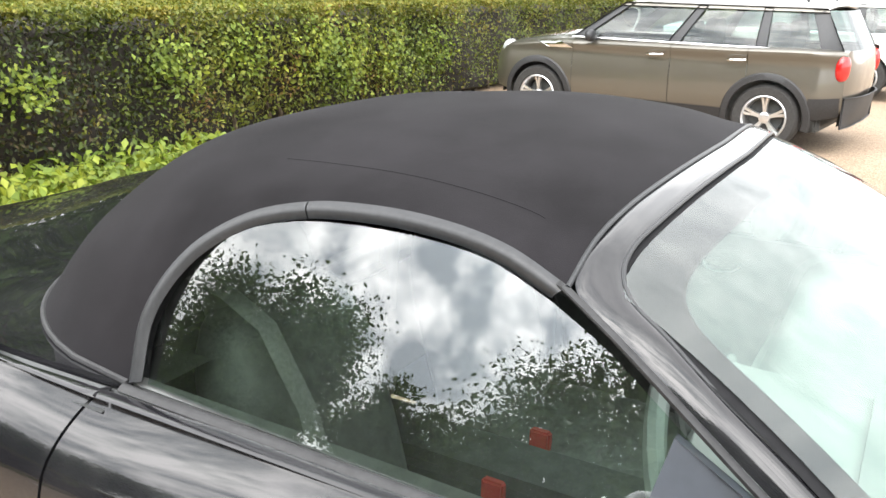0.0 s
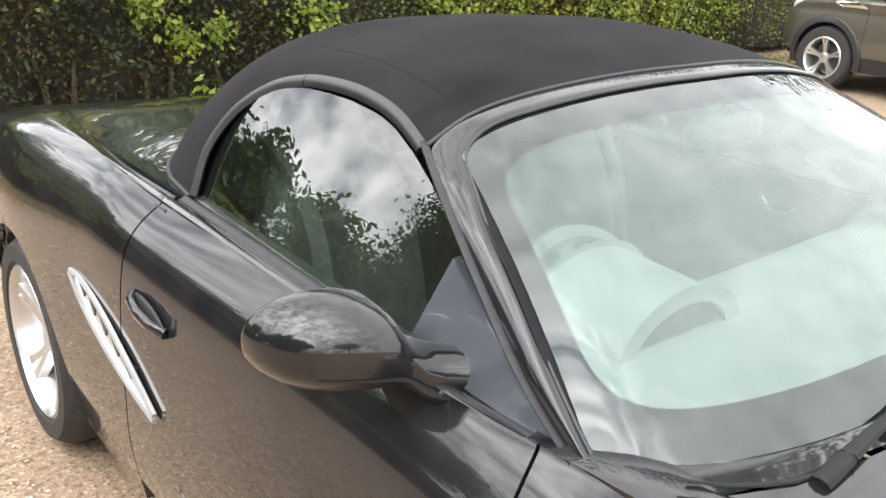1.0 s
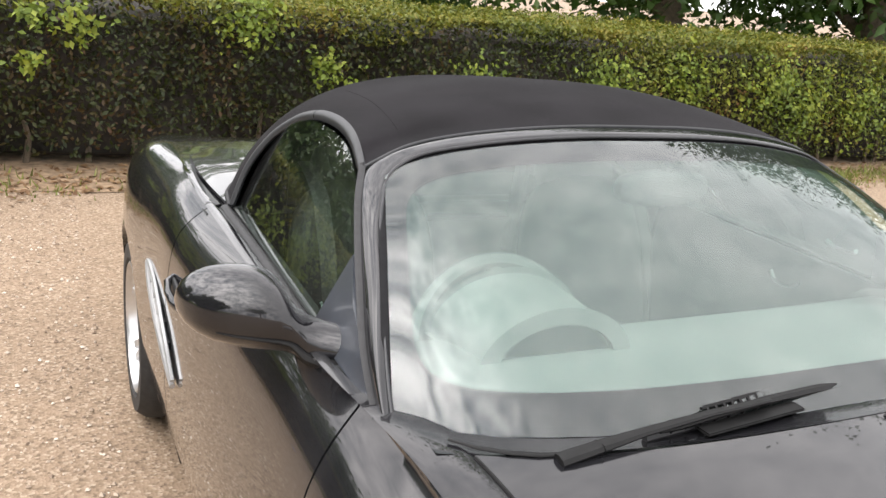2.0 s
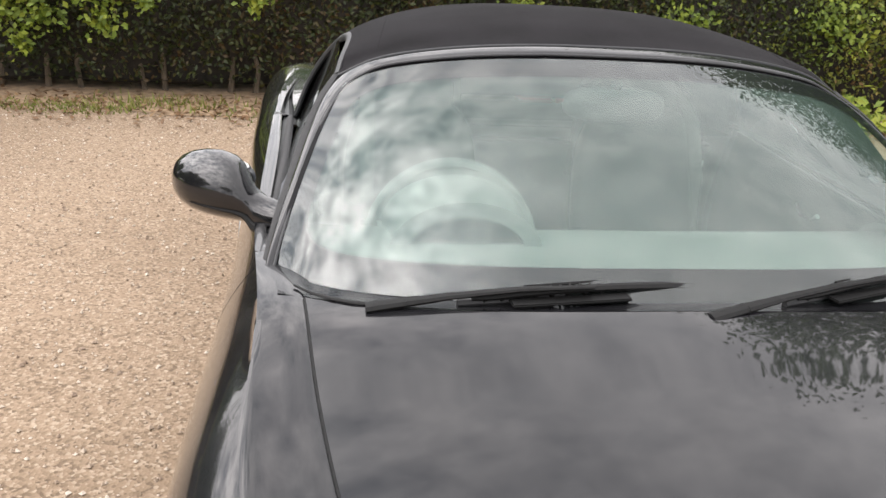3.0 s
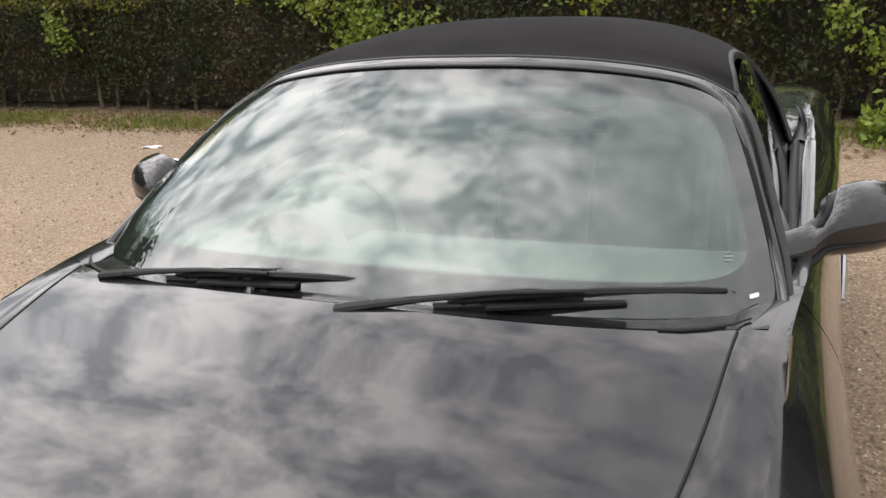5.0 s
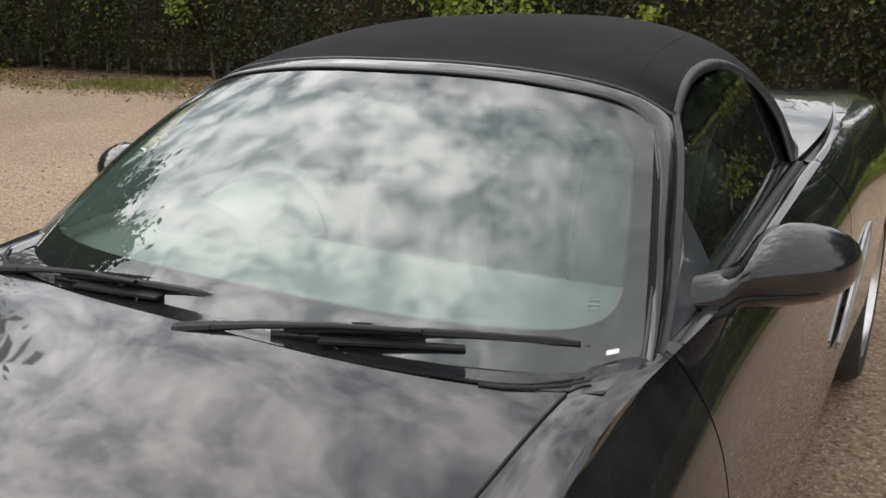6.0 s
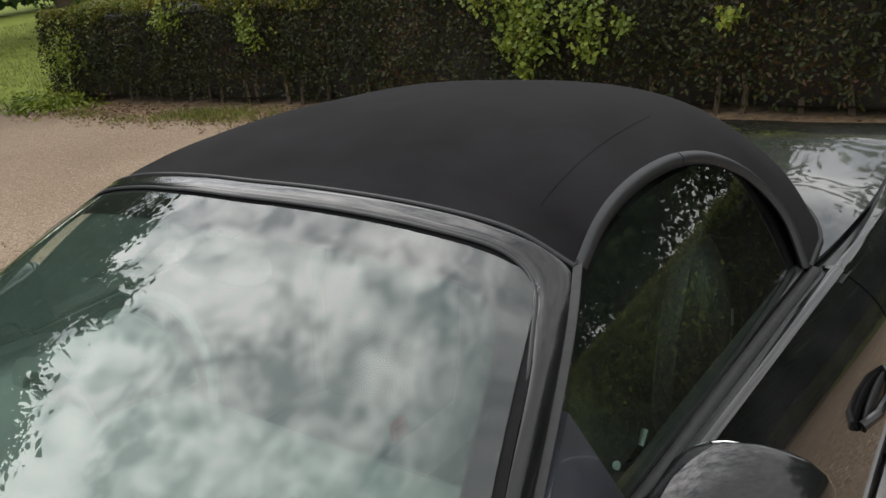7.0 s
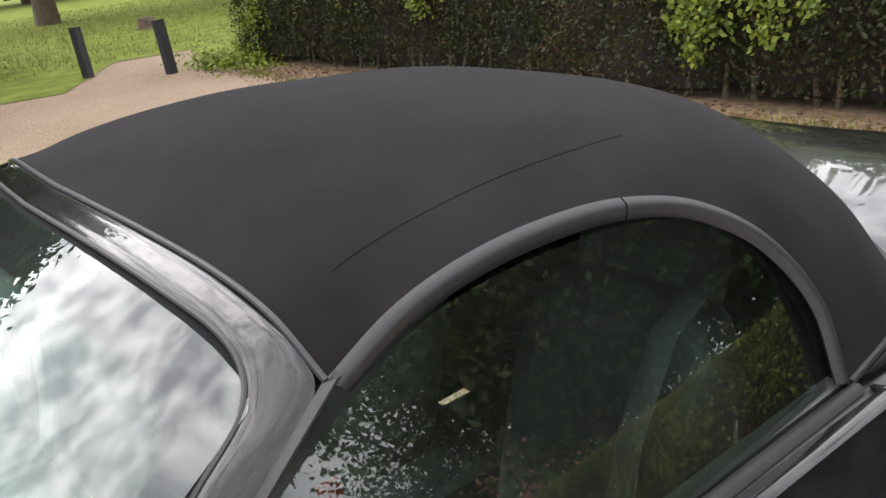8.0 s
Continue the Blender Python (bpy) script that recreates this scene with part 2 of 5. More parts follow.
# ---- mesh helpers ----
def part(name, bm, material, parent=None, label="", smooth=True):
    """Links a bmesh as one mesh object, under a thing or a part where one is given."""
    me = bpy.data.meshes.new(name)
    bm.to_mesh(me)
    bm.free()
    for mm in material if isinstance(material, (list, tuple)) else [material]:
        me.materials.append(mm)
    if smooth:
        me.polygons.foreach_set("use_smooth", [True] * len(me.polygons))
        me.set_sharp_from_angle(angle=radians(38))
    ob = new(name, me)
    if parent:
        ob.parent = parent
    if label:
        ob["label"] = label
    return ob


def thing(name, at, label, category, group="", kind=""):
    return tagged(place(new(name), at), label, category, group, kind)


def place(ob, at):
    ob.matrix_world = at if isinstance(at, Matrix) else Matrix.Translation(at)
    return ob


def data_mesh(name, verts, faces, material, parent=None, label=""):
    me = bpy.data.meshes.new(name)
    me.from_pydata([tuple(map(float, v)) for v in verts], [], [tuple(map(int, f)) for f in faces])
    me.materials.append(material)
    ob = new(name, me)
    if parent:
        ob.parent = parent
    if label:
        ob["label"] = label
    return ob


def catmull(pts, t):
    """A point on a smooth curve through pts, t from 0 to 1 (even steps from point to point)."""
    n = len(pts) - 1
    k = min(int(t * n), n - 1)
    f = t * n - k
    p = [np.array(pts[min(max(k + i, 0), n)], float) for i in (-1, 0, 1, 2)]
    if k == 0:
        p[0] = 2 * p[1] - p[2]
    if k == n - 1:
        p[3] = 2 * p[2] - p[1]
    return 0.5 * (2 * p[1] + (p[2] - p[0]) * f + (2 * p[0] - 5 * p[1] + 4 * p[2] - p[3]) * f * f + (3 * p[1] - p[0] - 3 * p[2] + p[3]) * f ** 3)


def by_key(rows, k):
    """Smooth (monotone cubic) values of the columns of rows at the key k, the first column."""
    a = np.array(rows, float)
    x, y = a[:, 0], a[:, 1:]
    k = min(max(k, x[0]), x[-1])
    i = int(min(max(np.searchsorted(x, k) - 1, 0), len(x) - 2))
    h = np.diff(x)[:, None]
    d = np.diff(y, axis=0) / h
    m = np.zeros_like(y)
    m[0], m[-1] = d[0], d[-1]
    both = d[:-1] * d[1:] > 0
    m[1:-1] = np.where(both, 2 * d[:-1] * d[1:] / np.where(both, d[:-1] + d[1:], 1), 0)
    s = (k - x[i]) / (x[i + 1] - x[i])
    hh = x[i + 1] - x[i]
    return (1 + 2 * s) * (1 - s) ** 2 * y[i] + s * (1 - s) ** 2 * hh * m[i] + s * s * (3 - 2 * s) * y[i + 1] + s * s * (s - 1) * hh * m[i + 1]


def sheet(bm, f, nu, nv, thick=0.0, flip=False, out=None):
    """A grid of faces from f(u, v), u and v from 0 to 1, with its rim folded in by thick along the normal."""
    g = [[bm.verts.new(f(i / nu, j / nv)) for j in range(nv + 1)] for i in range(nu + 1)]
    made = []
    for i in range(nu):
        for j in range(nv):
            q = [g[i][j], g[i + 1][j], g[i + 1][j + 1], g[i][j + 1]]
            made.append(bm.faces.new(q[::-1] if flip else q))
    if thick:
        bm.normal_update()
        if out and sum(f.normal.dot(Vector(out)) for f in made) < 0:
            thick = -thick
        rim = [g[i][0] for i in range(nu)] + [g[nu][j] for j in range(nv)] + [g[i][nv] for i in range(nu, 0, -1)] + [g[0][j] for j in range(nv, 0, -1)]
        low = [bm.verts.new(v.co - v.normal * thick) for v in rim]
        n = len(rim)
        for i in range(n):
            q = [rim[i], low[i], low[(i + 1) % n], rim[(i + 1) % n]]
            bm.faces.new(q[::-1] if flip else q)
    return g


def both_sides(build, name, material, parent, label="", thick=0.0, nu=24, nv=12, flip=False):
    """The same sheet on the two sides of a car, as two parts."""
    obs = []
    for s in (-1, 1):
        bm = bmesh.new()
        sheet(bm, lambda u, v: (lambda p: (s * p[0], p[1], p[2]))(build(u, v)), nu, nv, thick, flip if s > 0 else not flip, (s, -0.2, 0.6))
        face_out(bm, (s, -0.2, 0.6))
        obs.append(part(name, bm, material, parent, label))
    return obs


def face_out(bm, way):
    """Turns all the faces so that they look along way on the whole."""
    bm.normal_update()
    if sum((f.normal.dot(Vector(way)) * f.calc_area() for f in bm.faces)) < 0:
        bmesh.ops.reverse_faces(bm, faces=bm.faces)


def tube(bm, pts, radius, sides=8, taper=None, flat=1.0):
    """A round (or flattened) bar along pts."""
    pts = [Vector(p) for p in pts]
    rings = []
    for i, p in enumerate(pts):
        t = (pts[min(i + 1, len(pts) - 1)] - pts[max(i - 1, 0)]).normalized()
        a = t.cross(Vector((0, 0, 1)))
        a = a.normalized() if a.length > 1e-4 else Vector((1, 0, 0))
        b = a.cross(t)
        r = radius * (taper[i] if taper else 1)
        rings.append([bm.verts.new(p + a * math.cos(k * math.tau / sides) * r + b * math.sin(k * math.tau / sides) * r * flat) for k in range(sides)])
    for r0, r1 in zip(rings, rings[1:]):
        for k in range(sides):
            bm.faces.new((r0[k], r0[(k + 1) % sides], r1[(k + 1) % sides], r1[k]))
    bm.faces.new(rings[0])
    bm.faces.new(rings[-1][::-1])


def spin(bm, profile, steps, m=Matrix()):
    """A turned form: profile of (radius, height) about the local x axis."""
    rings = []
    for k in range(steps):
        a = k * math.tau / steps
        rings.append([bm.verts.new(m @ Vector((h, r * math.cos(a), r * math.sin(a)))) for r, h in profile])
    for k in range(steps):
        for i in range(len(profile) - 1):
            bm.faces.new((rings[k][i], rings[(k + 1) % steps][i], rings[(k + 1) % steps][i + 1], rings[k][i + 1]))


def block(bm, size, at=(0, 0, 0), m=Matrix(), bevel=0.0):
    made = bmesh.ops.create_cube(bm, size=1.0, matrix=m @ Matrix.Translation(at) @ Matrix.Diagonal((*size, 1)))
    if bevel:
        vs = set(made["verts"])
        es = [e for e in bm.edges if e.verts[0] in vs and e.verts[1] in vs]
        bmesh.ops.bevel(bm, geom=es, offset=bevel, segments=2, affect="EDGES")


def blob(bm, size, m, seg=16, rings=10, power=1.0):
    """A rounded form with half sizes size; power below 1 squares it off."""
    got = bmesh.ops.create_uvsphere(bm, u_segments=seg, v_segments=rings, radius=1.0)
    for v in got["verts"]:
        c = Vector([math.copysign(abs(a) ** power, a) for a in v.co])
        v.co = m @ Vector((c.x * size[0], c.y * size[1], c.z * size[2]))


# ---- the black roadster: its lines, for one side (x outwards, y to the rear, z up) ----
SILL = [(-2.09, 0.50, 0.24), (-1.75, 0.74, 0.19), (-1.2, 0.78, 0.19), (-0.5, 0.80, 0.19), (0.6, 0.82, 0.19), (1.2, 0.83, 0.20), (1.8, 0.78, 0.27), (2.24, 0.52, 0.34)]
LOW = [(-2.11, 0.55, 0.40), (-1.75, 0.78, 0.40), (-1.2, 0.845, 0.42), (-0.5, 0.84, 0.42), (0.6, 0.868, 0.42), (1.2, 0.89, 0.45), (1.8, 0.83, 0.45), (2.27, 0.56, 0.48)]
MID = [(-2.07, 0.56, 0.53), (-1.75, 0.78, 0.59), (-1.2, 0.855, 0.64), (-0.5, 0.85, 0.64), (0.6, 0.875, 0.66), (1.2, 0.895, 0.69), (1.8, 0.83, 0.69), (2.24, 0.58, 0.69)]
SHOULDER = [(-1.99, 0.56, 0.65), (-1.75, 0.755, 0.76), (-1.2, 0.825, 0.85), (-0.5, 0.815, 0.86), (0.0, 0.825, 0.875), (0.6, 0.85, 0.895), (1.2, 0.86, 0.895), (1.8, 0.79, 0.86), (2.16, 0.58, 0.81)]
CROWN = [(-1.95, 0.50, 0.69), (-1.72, 0.65, 0.83), (-1.42, 0.72, 0.925), (-1.15, 0.738, 0.96), (-0.88, 0.732, 0.977), (-0.5, 0.738, 0.984), (0.0, 0.742, 0.992), (0.36, 0.752, 0.998), (0.7, 0.775, 1.005), (1.2, 0.775, 0.990), (1.8, 0.69, 0.91), (2.12, 0.52, 0.81)]
INNER = [(-1.92, 0.30, 0.71), (-1.72, 0.47, 0.82), (-1.45, 0.575, 0.915), (-1.18, 0.624, 0.968), (-0.9, 0.653, 1.003), (-0.5, 0.70, 0.99), (0.36, 0.715, 1.0), (0.7, 0.69, 1.0), (1.2, 0.60, 0.975), (1.45, 0.555, 0.958), (1.8, 0.48, 0.905), (2.10, 0.32, 0.82)]
MIDDLE = [(-1.97, 0.0, 0.72), (-1.72, 0.0, 0.85), (-1.42, 0.0, 0.95), (-1.18, 0.0, 0.997), (-0.9, 0.0, 1.03), (0.7, 0.0, 0.995), (1.2, 0.0, 0.962), (1.45, 0.0, 0.945), (1.8, 0.0, 0.895), (2.14, 0.0, 0.82)]
LINES = [SILL, LOW, MID, SHOULDER, CROWN, INNER, MIDDLE]
AXLES = (-1.195, 1.222)
ARCH_R = 0.36


def skin(y, s):
    """The body's outside at length y; s from 0 (sill) to 6 (middle of the top)."""
    row = [by_key(l, y) for l in LINES]
    row.append((-row[-2][0], row[-2][1]))
    p = catmull(row, s / 7)
    return np.array((max(p[0], 0.0), y, p[1]))


ROOF_EDGE = [(0.594, -0.283, 1.250), (0.578, -0.193, 1.283), (0.564, -0.094, 1.297), (0.557, 0.019, 1.299), (0.562, 0.136, 1.289), (0.583, 0.244, 1.258), (0.624, 0.328, 1.197), (0.673, 0.374, 1.106), (0.714, 0.372, 1.0)]
HEADER = [(0.000, -0.325, 1.342), (0.144, -0.320, 1.340), (0.288, -0.308, 1.330), (0.414, -0.294, 1.313), (0.512, -0.286, 1.290), (0.594, -0.283, 1.250)]
BELT = [(0.714, 0.372, 1.0), (0.712, 0.12, 0.995), (0.713, -0.12, 0.992), (0.716, -0.34, 0.989), (0.714, -0.56, 0.986), (0.708, -0.78, 0.982)]
SCREEN_BASE = [(0.0, -0.955, 1.012), (0.2, -0.95, 1.010), (0.4, -0.925, 1.005), (0.55, -0.882, 0.999), (0.65, -0.828, 0.993), (0.706, -0.760, 0.992)]
SCREEN_TOP = [(0.000, -0.372, 1.322), (0.144, -0.367, 1.320), (0.289, -0.357, 1.311), (0.415, -0.345, 1.295), (0.503, -0.336, 1.276), (0.576, -0.335, 1.250)]


def screen(u, v, lift=0.0):
    """The windscreen: u from the middle to the pillar, v from the base to the top."""
    a, b = catmull(SCREEN_BASE, u), catmull(SCREEN_TOP, u)
    p = a + (b - a) * v
    bow = 4 * v * (1 - v) * 0.022
    n = np.array((0.25 * u, -0.45, 0.88))
    return p + n * (bow + lift)


def hood_edge(x):
    """The rear edge of the bonnet across the car."""
    return -1.005 + 0.095 * (abs(x) / 0.653) ** 2.4
car = thing("roadster", (0, 0, 0), "glossy black two-seat roadster with its black fabric roof closed", "car")


def skin_patch(y0, y1, s0, s1):
    """A patch of the body between y0 and y1 (values or functions of s) and s0 and s1 (values or functions of y)."""
    def f(u, v):
        sa = s0 if not callable(s0) else 0
        sb = s1 if not callable(s1) else 0
        y_mid = (y0(3) if callable(y0) else y0) + u * ((y1(3) if callable(y1) else y1) - (y0(3) if callable(y0) else y0))
        for _ in range(4):
            sa = s0(y_mid) if callable(s0) else s0
            sb = s1(y_mid) if callable(s1) else s1
            s = sa + v * (sb - sa)
            ya = y0(s) if callable(y0) else y0
            yb = y1(s) if callable(y1) else y1
            y_mid = ya + u * (yb - ya)
        return skin(y_mid, s)
    return f


def cut_arch(bm, side):
    """Removes what lies within the wheel arches."""
    for a in AXLES:
        for f in [f for f in bm.faces if (f.calc_center_median() - Vector((f.calc_center_median().x, a, 0.335))).length < ARCH_R]:
            bm.faces.remove(f)
    for v in [v for v in bm.verts if not v.link_faces]:
        bm.verts.remove(v)
    for v in bm.verts:
        for a in AXLES:
            d = Vector((0, v.co.y - a, v.co.z - 0.335))
            if d.length < ARCH_R + 0.022 and v.is_boundary and v.co.z > 0.2:
                d.normalize()
                v.co.y, v.co.z = a + d.y * ARCH_R, 0.335 + d.z * ARCH_R


def lid_line(y):
    """Where the joint beside the rear deck runs, across the body's skin."""
    return by_key([(0.3, 4.85), (0.45, 4.62), (0.9, 4.60), (1.4, 4.72), (2.1, 4.75)], y)[0]


DOOR_FRONT, DOOR_REAR = -0.74, 0.42
GAP = 0.003


def door_front(s):
    return DOOR_FRONT + 0.02 * (s - 2)


def door_rear(s):
    return DOOR_REAR - 0.03 * max(0, s - 3) + 0.05 * max(0, 1.5 - s)


for side in (-1, 1):
    for name, y0, y1, s0, s1, nu, nv, lab in (
        ("front_wing", -1.95, lambda s: door_front(s) - GAP, 0.0, 4.985, 90, 34, "black front wing with a wheel arch"),
        ("door_skin", lambda s: door_front(s) + GAP, lambda s: door_rear(s) - GAP, 0.35, 4.75, 44, 28, "long black door panel"),
        ("rear_quarter", lambda s: door_rear(s) + GAP, 2.08, 0.0, lambda y: lid_line(y) - 0.03, 84, 34, "black rear haunch with a wheel arch"),
    ):
        bm = bmesh.new()
        f = skin_patch(y0, y1, s0, s1)
        sheet(bm, lambda u, v: (lambda p: (side * p[0], p[1], p[2]))(f(u, v)), nu, nv, 0.0, side > 0)
        face_out(bm, (side, 0, 0.3))
        if name != "door_skin":
            cut_arch(bm, side)
        # fold the rim inwards
        rim = [e for e in bm.edges if e.is_boundary]
        got = bmesh.ops.extrude_edge_only(bm, edges=rim)
        for v in [g for g in got["geom"] if isinstance(g, bmesh.types.BMVert)]:
            v.co.x -= side * 0.02
            v.co.z -= 0.004
        part(name, bm, M_BLACK, car, lab)


def hood(u, v):
    x = (2 * u - 1)
    yb = hood_edge(x * 0.653)
    y = -1.93 + (yb + 1.93) * v
    s = 6 - abs(x) * 0.9925
    p = skin(y, s)
    p[0] = math.copysign(p[0], x)
    return p


bm = bmesh.new()
sheet(bm, hood, 48, 40, 0.012, True, (0, 0, 1))
face_out(bm, (0, 0, 1))
part("bonnet", bm, M_BLACK, car, "broad black bonnet with sky in its polish")

# a thin dark tube added along each bonnet gap in place of its shade
for side in (-1, 1):
    bm = bmesh.new()
    line = [skin(-1.80 + 0.885 * k / 40, 5.004) for k in range(41)]
    tube(bm, [(side * p[0], p[1], p[2] - 0.0005) for p in line], 0.0026, 6)
    part("bonnet_seal", bm, M_WIPER, car, "dark line added for the shade in the gap beside the bonnet")

# nose and tail
def nose(u, v):
    x = 2 * u - 1
    q = skin(-1.955, 0.3 + 5.4 * min(1, 0.05 + v))
    z = 0.19 + (0.70 - 0.19) * v
    half = 0.50 + 0.07 * math.sin(v * math.pi)
    y = -1.97 - 0.16 * math.sin(min(1, v * 0.9 + 0.1) * math.pi) * (1 - abs(x) ** 3 * 0.5) + 0.0 * q[0]
    return (x * half, y + 0.10 * abs(x) ** 4, z)


def tail(u, v):
    x = 2 * u - 1
    z = 0.28 + (0.79 - 0.28) * v
    half = 0.52 + 0.06 * math.sin(v * math.pi)
    return (-x * half, 2.10 + 0.17 * math.sin(min(1, v * 0.8 + 0.15) * math.pi) * (1 - abs(x) ** 3 * 0.5) - 0.08 * abs(x) ** 4, z)


for name, f in (("front_bumper", nose), ("rear_bumper", tail)):
    bm = bmesh.new()
    sheet(bm, f, 30, 14, 0.03)
    part(name, bm, M_BLACK, car)


# dark shell beneath the panels, seen only through the joints
bm = bmesh.new()
for side in (-1, 1):
    f = skin_patch(-1.9, 2.0, 1.2, 4.6)
    sheet(bm, lambda u, v: (lambda p: (side * (p[0] - 0.03), p[1], p[2] - 0.012))(f(u, v)), 70, 12, 0.0, side > 0)
for a in AXLES:
    for f in [f for f in bm.faces if (f.calc_center_median() - Vector((f.calc_center_median().x, a, 0.335))).length < ARCH_R + 0.02]:
        bm.faces.remove(f)
part("inner_shell", bm, M_DARK, car)
bm = bmesh.new()
sheet(bm, lambda u, v: (lambda p: (p[0], p[1], p[2] - 0.02))(hood(u, v)), 20, 16, 0, True)
part("bonnet_liner", bm, M_DARK, car)
bm = bmesh.new()
block(bm, (1.5, 3.9, 0.06), (0, 0.05, 0.19), bevel=0.02)
part("floor_pan", bm, M_DARK, car)

# ---- roof ----
CENTRE = [(0.0, -0.325, 1.342), (0.0, -0.15, 1.376), (0.0, 0.05, 1.386), (0.0, 0.25, 1.370), (0.0, 0.47, 1.342), (0.0, 0.7, 1.265), (0.0, 0.867, 1.14), (0.0, 0.973, 0.99)]

def roof(u, v):
    """The fabric roof: u from the middle to one edge, v from the windscreen to the deck."""
    c, e = catmull(CENTRE, v), catmull(ROOF_EDGE, v)
    k = by_key([(0, 2.2, 2.0), (0.45, 2.25, 2.9), (0.75, 3.6, 1.9), (1, 7.4, 2.3)], v)
    x = e[0] * u ** (1.0 - 0.22 * v)
    z = c[2] + (e[2] - c[2]) * u ** k[0]
    y = c[1] + (e[1] - c[1]) * (1 - (max(0, 1 - u ** k[1])) ** (1 - 0.42 * v))
    p = np.array((x, y, z))
    w = max(0.0, 1 - v / 0.12) ** 2
    h = catmull(HEADER, min(1.0, x / HEADER[-1][0]))
    return p * (1 - w) + (h + np.array((0, v * 1.7, v * 0.35 * (1 - u * 0.3)))) * w


bm = bmesh.new()
for side in (-1, 1):
    sheet(bm, lambda u, v: (lambda p: (side * p[0], p[1], p[2]))(roof(u, v)), 26, 54, 0.0, side > 0)
bmesh.ops.remove_doubles(bm, verts=bm.verts, dist=0.0008)
face_out(bm, (0, 0, 1))
part("fabric_roof", bm, M_CANVAS, car, "taut black canvas roof")


def deck(u, v):
    """The rear deck behind the roof, from the roof's foot to the tail."""
    x = 2 * u - 1
    foot = roof(abs(x), 1.0)
    y = foot[1] + (2.07 - foot[1]) * v
    s0 = 6 - abs(x) * (6 - lid_line(foot[1]))
    s = 6 - abs(x) * (6 - lid_line(y))
    p = skin(y, s) + (np.array((foot[0] - 0.006, foot[1], foot[2] - 0.004)) - skin(foot[1], s0)) * (1 - v) ** 3
    p[0] = math.copysign(p[0] - 0.003 * abs(x), x)
    return p


bm = bmesh.new()
sheet(bm, deck, 48, 30, 0.012, True, (0, 0, 1))
face_out(bm, (0, 0, 1))
part("rear_deck", bm, M_BLACK, car, "black rear deck around the foot of the roof")
bm = bmesh.new()
foot_line = [roof(a / 24, 1.0) for a in range(25)]
tube(bm, [(-p[0], p[1], p[2] + 0.001) for p in foot_line[::-1]] + [(p[0], p[1], p[2] + 0.001) for p in foot_line[1:]], 0.006, 8)
part("roof_foot_seal", bm, M_RUBBER, car, "dark seal round the foot of the roof")


for side in (-1, 1):
    bm = bmesh.new()
    tube(bm, [(side * p[0], p[1], p[2] + 0.0002) for p in [roof(0.86 - 0.07 * (k / 30) ** 2, 0.10 + 0.40 * k / 30) for k in range(31)]], 0.0006, 6)
    part("roof_seam", bm, M_CANVAS, car, "stitched seam in the canvas")
bm = bmesh.new()
for side in (-1, 1):
    f = skin_patch(0.36, 2.0, 3.9, 5.3)
    sheet(bm, lambda u, v: (lambda p: (side * p[0], p[1], p[2] - 0.022))(f(u, v)), 24, 8, 0.0, side < 0)
part("deck_shell", bm, M_DARK, car)
bm = bmesh.new()
block(bm, (1.36, 0.62, 0.03), (0, 0.80, 0.90), bevel=0.008)
part("parcel_shelf", bm, M_DARK, car)


def strip_along(curve, inward, width, lift, n=40, t0=0.0, t1=1.0, rise=0.006):
    """A raised strip along a curve: inward(t) is the way across it."""
    def f(u, v):
        t = t0 + (t1 - t0) * u
        p = catmull(curve, t)
        d = np.array(inward(t), float)
        d /= np.linalg.norm(d)
        hump = rise * math.sin(math.pi * v)
        return p + d * width * v + np.array(lift) * hump / 0.006 * 0.006 / max(1e-6, np.linalg.norm(lift))
    return f


def arch_in(t):
    """From the roof edge towards the middle of the side window."""
    p = catmull(ROOF_EDGE, t)
    c = np.array((0.68, 0.03, 1.08))
    d = c - p
    d[1] *= 0.75
    return d


for t0, t1 in ((0.0, 0.499), (0.502, 1.0)):
    both_sides(strip_along(ROOF_EDGE, arch_in, 0.027, (1, 0, 0.6), t0=t0, t1=t1, rise=0.007), "window_surround", M_TRIM, car, "smooth black trim over the side window", 0.008, 34, 6)
bm = bmesh.new()
for side in (-1, 1):
    sheet(bm, lambda u, v: (lambda p: (side * p[0] * 0.955, p[1], p[2] - 0.028))(roof(u, v)), 14, 26, 0.0, side < 0)
part("roof_lining", bm, M_DARK, car, "dark cloth lining under the roof")


def arch_inner(t):
    p = catmull(ROOF_EDGE, t)
    d = arch_in(t)
    return p + d / np.linalg.norm(d) * 0.027


OUTER = [(0.594, -0.283, 1.250), (0.629, -0.365, 1.212), (0.655, -0.445, 1.165), (0.681, -0.54, 1.105), (0.707, -0.645, 1.040), (0.722, -0.75, 0.985), (0.726, -0.83, 0.940)]


def side_glass(u, v):
    """u from the rear to the front along the belt, v from the belt to the arch and the pillar."""
    b = catmull(BELT, 0.02 + 0.86 * u)
    if u < 0.62:
        top = arch_inner(0.985 - 0.985 * (u / 0.62) ** 0.9)
    else:
        top = arch_inner(0.0) + (catmull(OUTER, 0.60 * (u - 0.62) / 0.38) - catmull(OUTER, 0.0)) + np.array((0, 0.012 * (u - 0.62) / 0.38, 0))
    p = b + (top - b) * v
    p[0] += 0.008 * math.sin(math.pi * v) * min(1, (1 - u) / 0.4)
    return p


# the pane is one even curve, tilted inwards: its x for a length y and a height z
LEAN, TOE, BOW_Y, BOW_Z = 0.42, 0.016, 0.03, 0.07


def pane_x(y, z):
    return 0.708 - TOE * y - LEAN * (z - 1) - BOW_Y * y * y - BOW_Z * (z - 1) ** 2


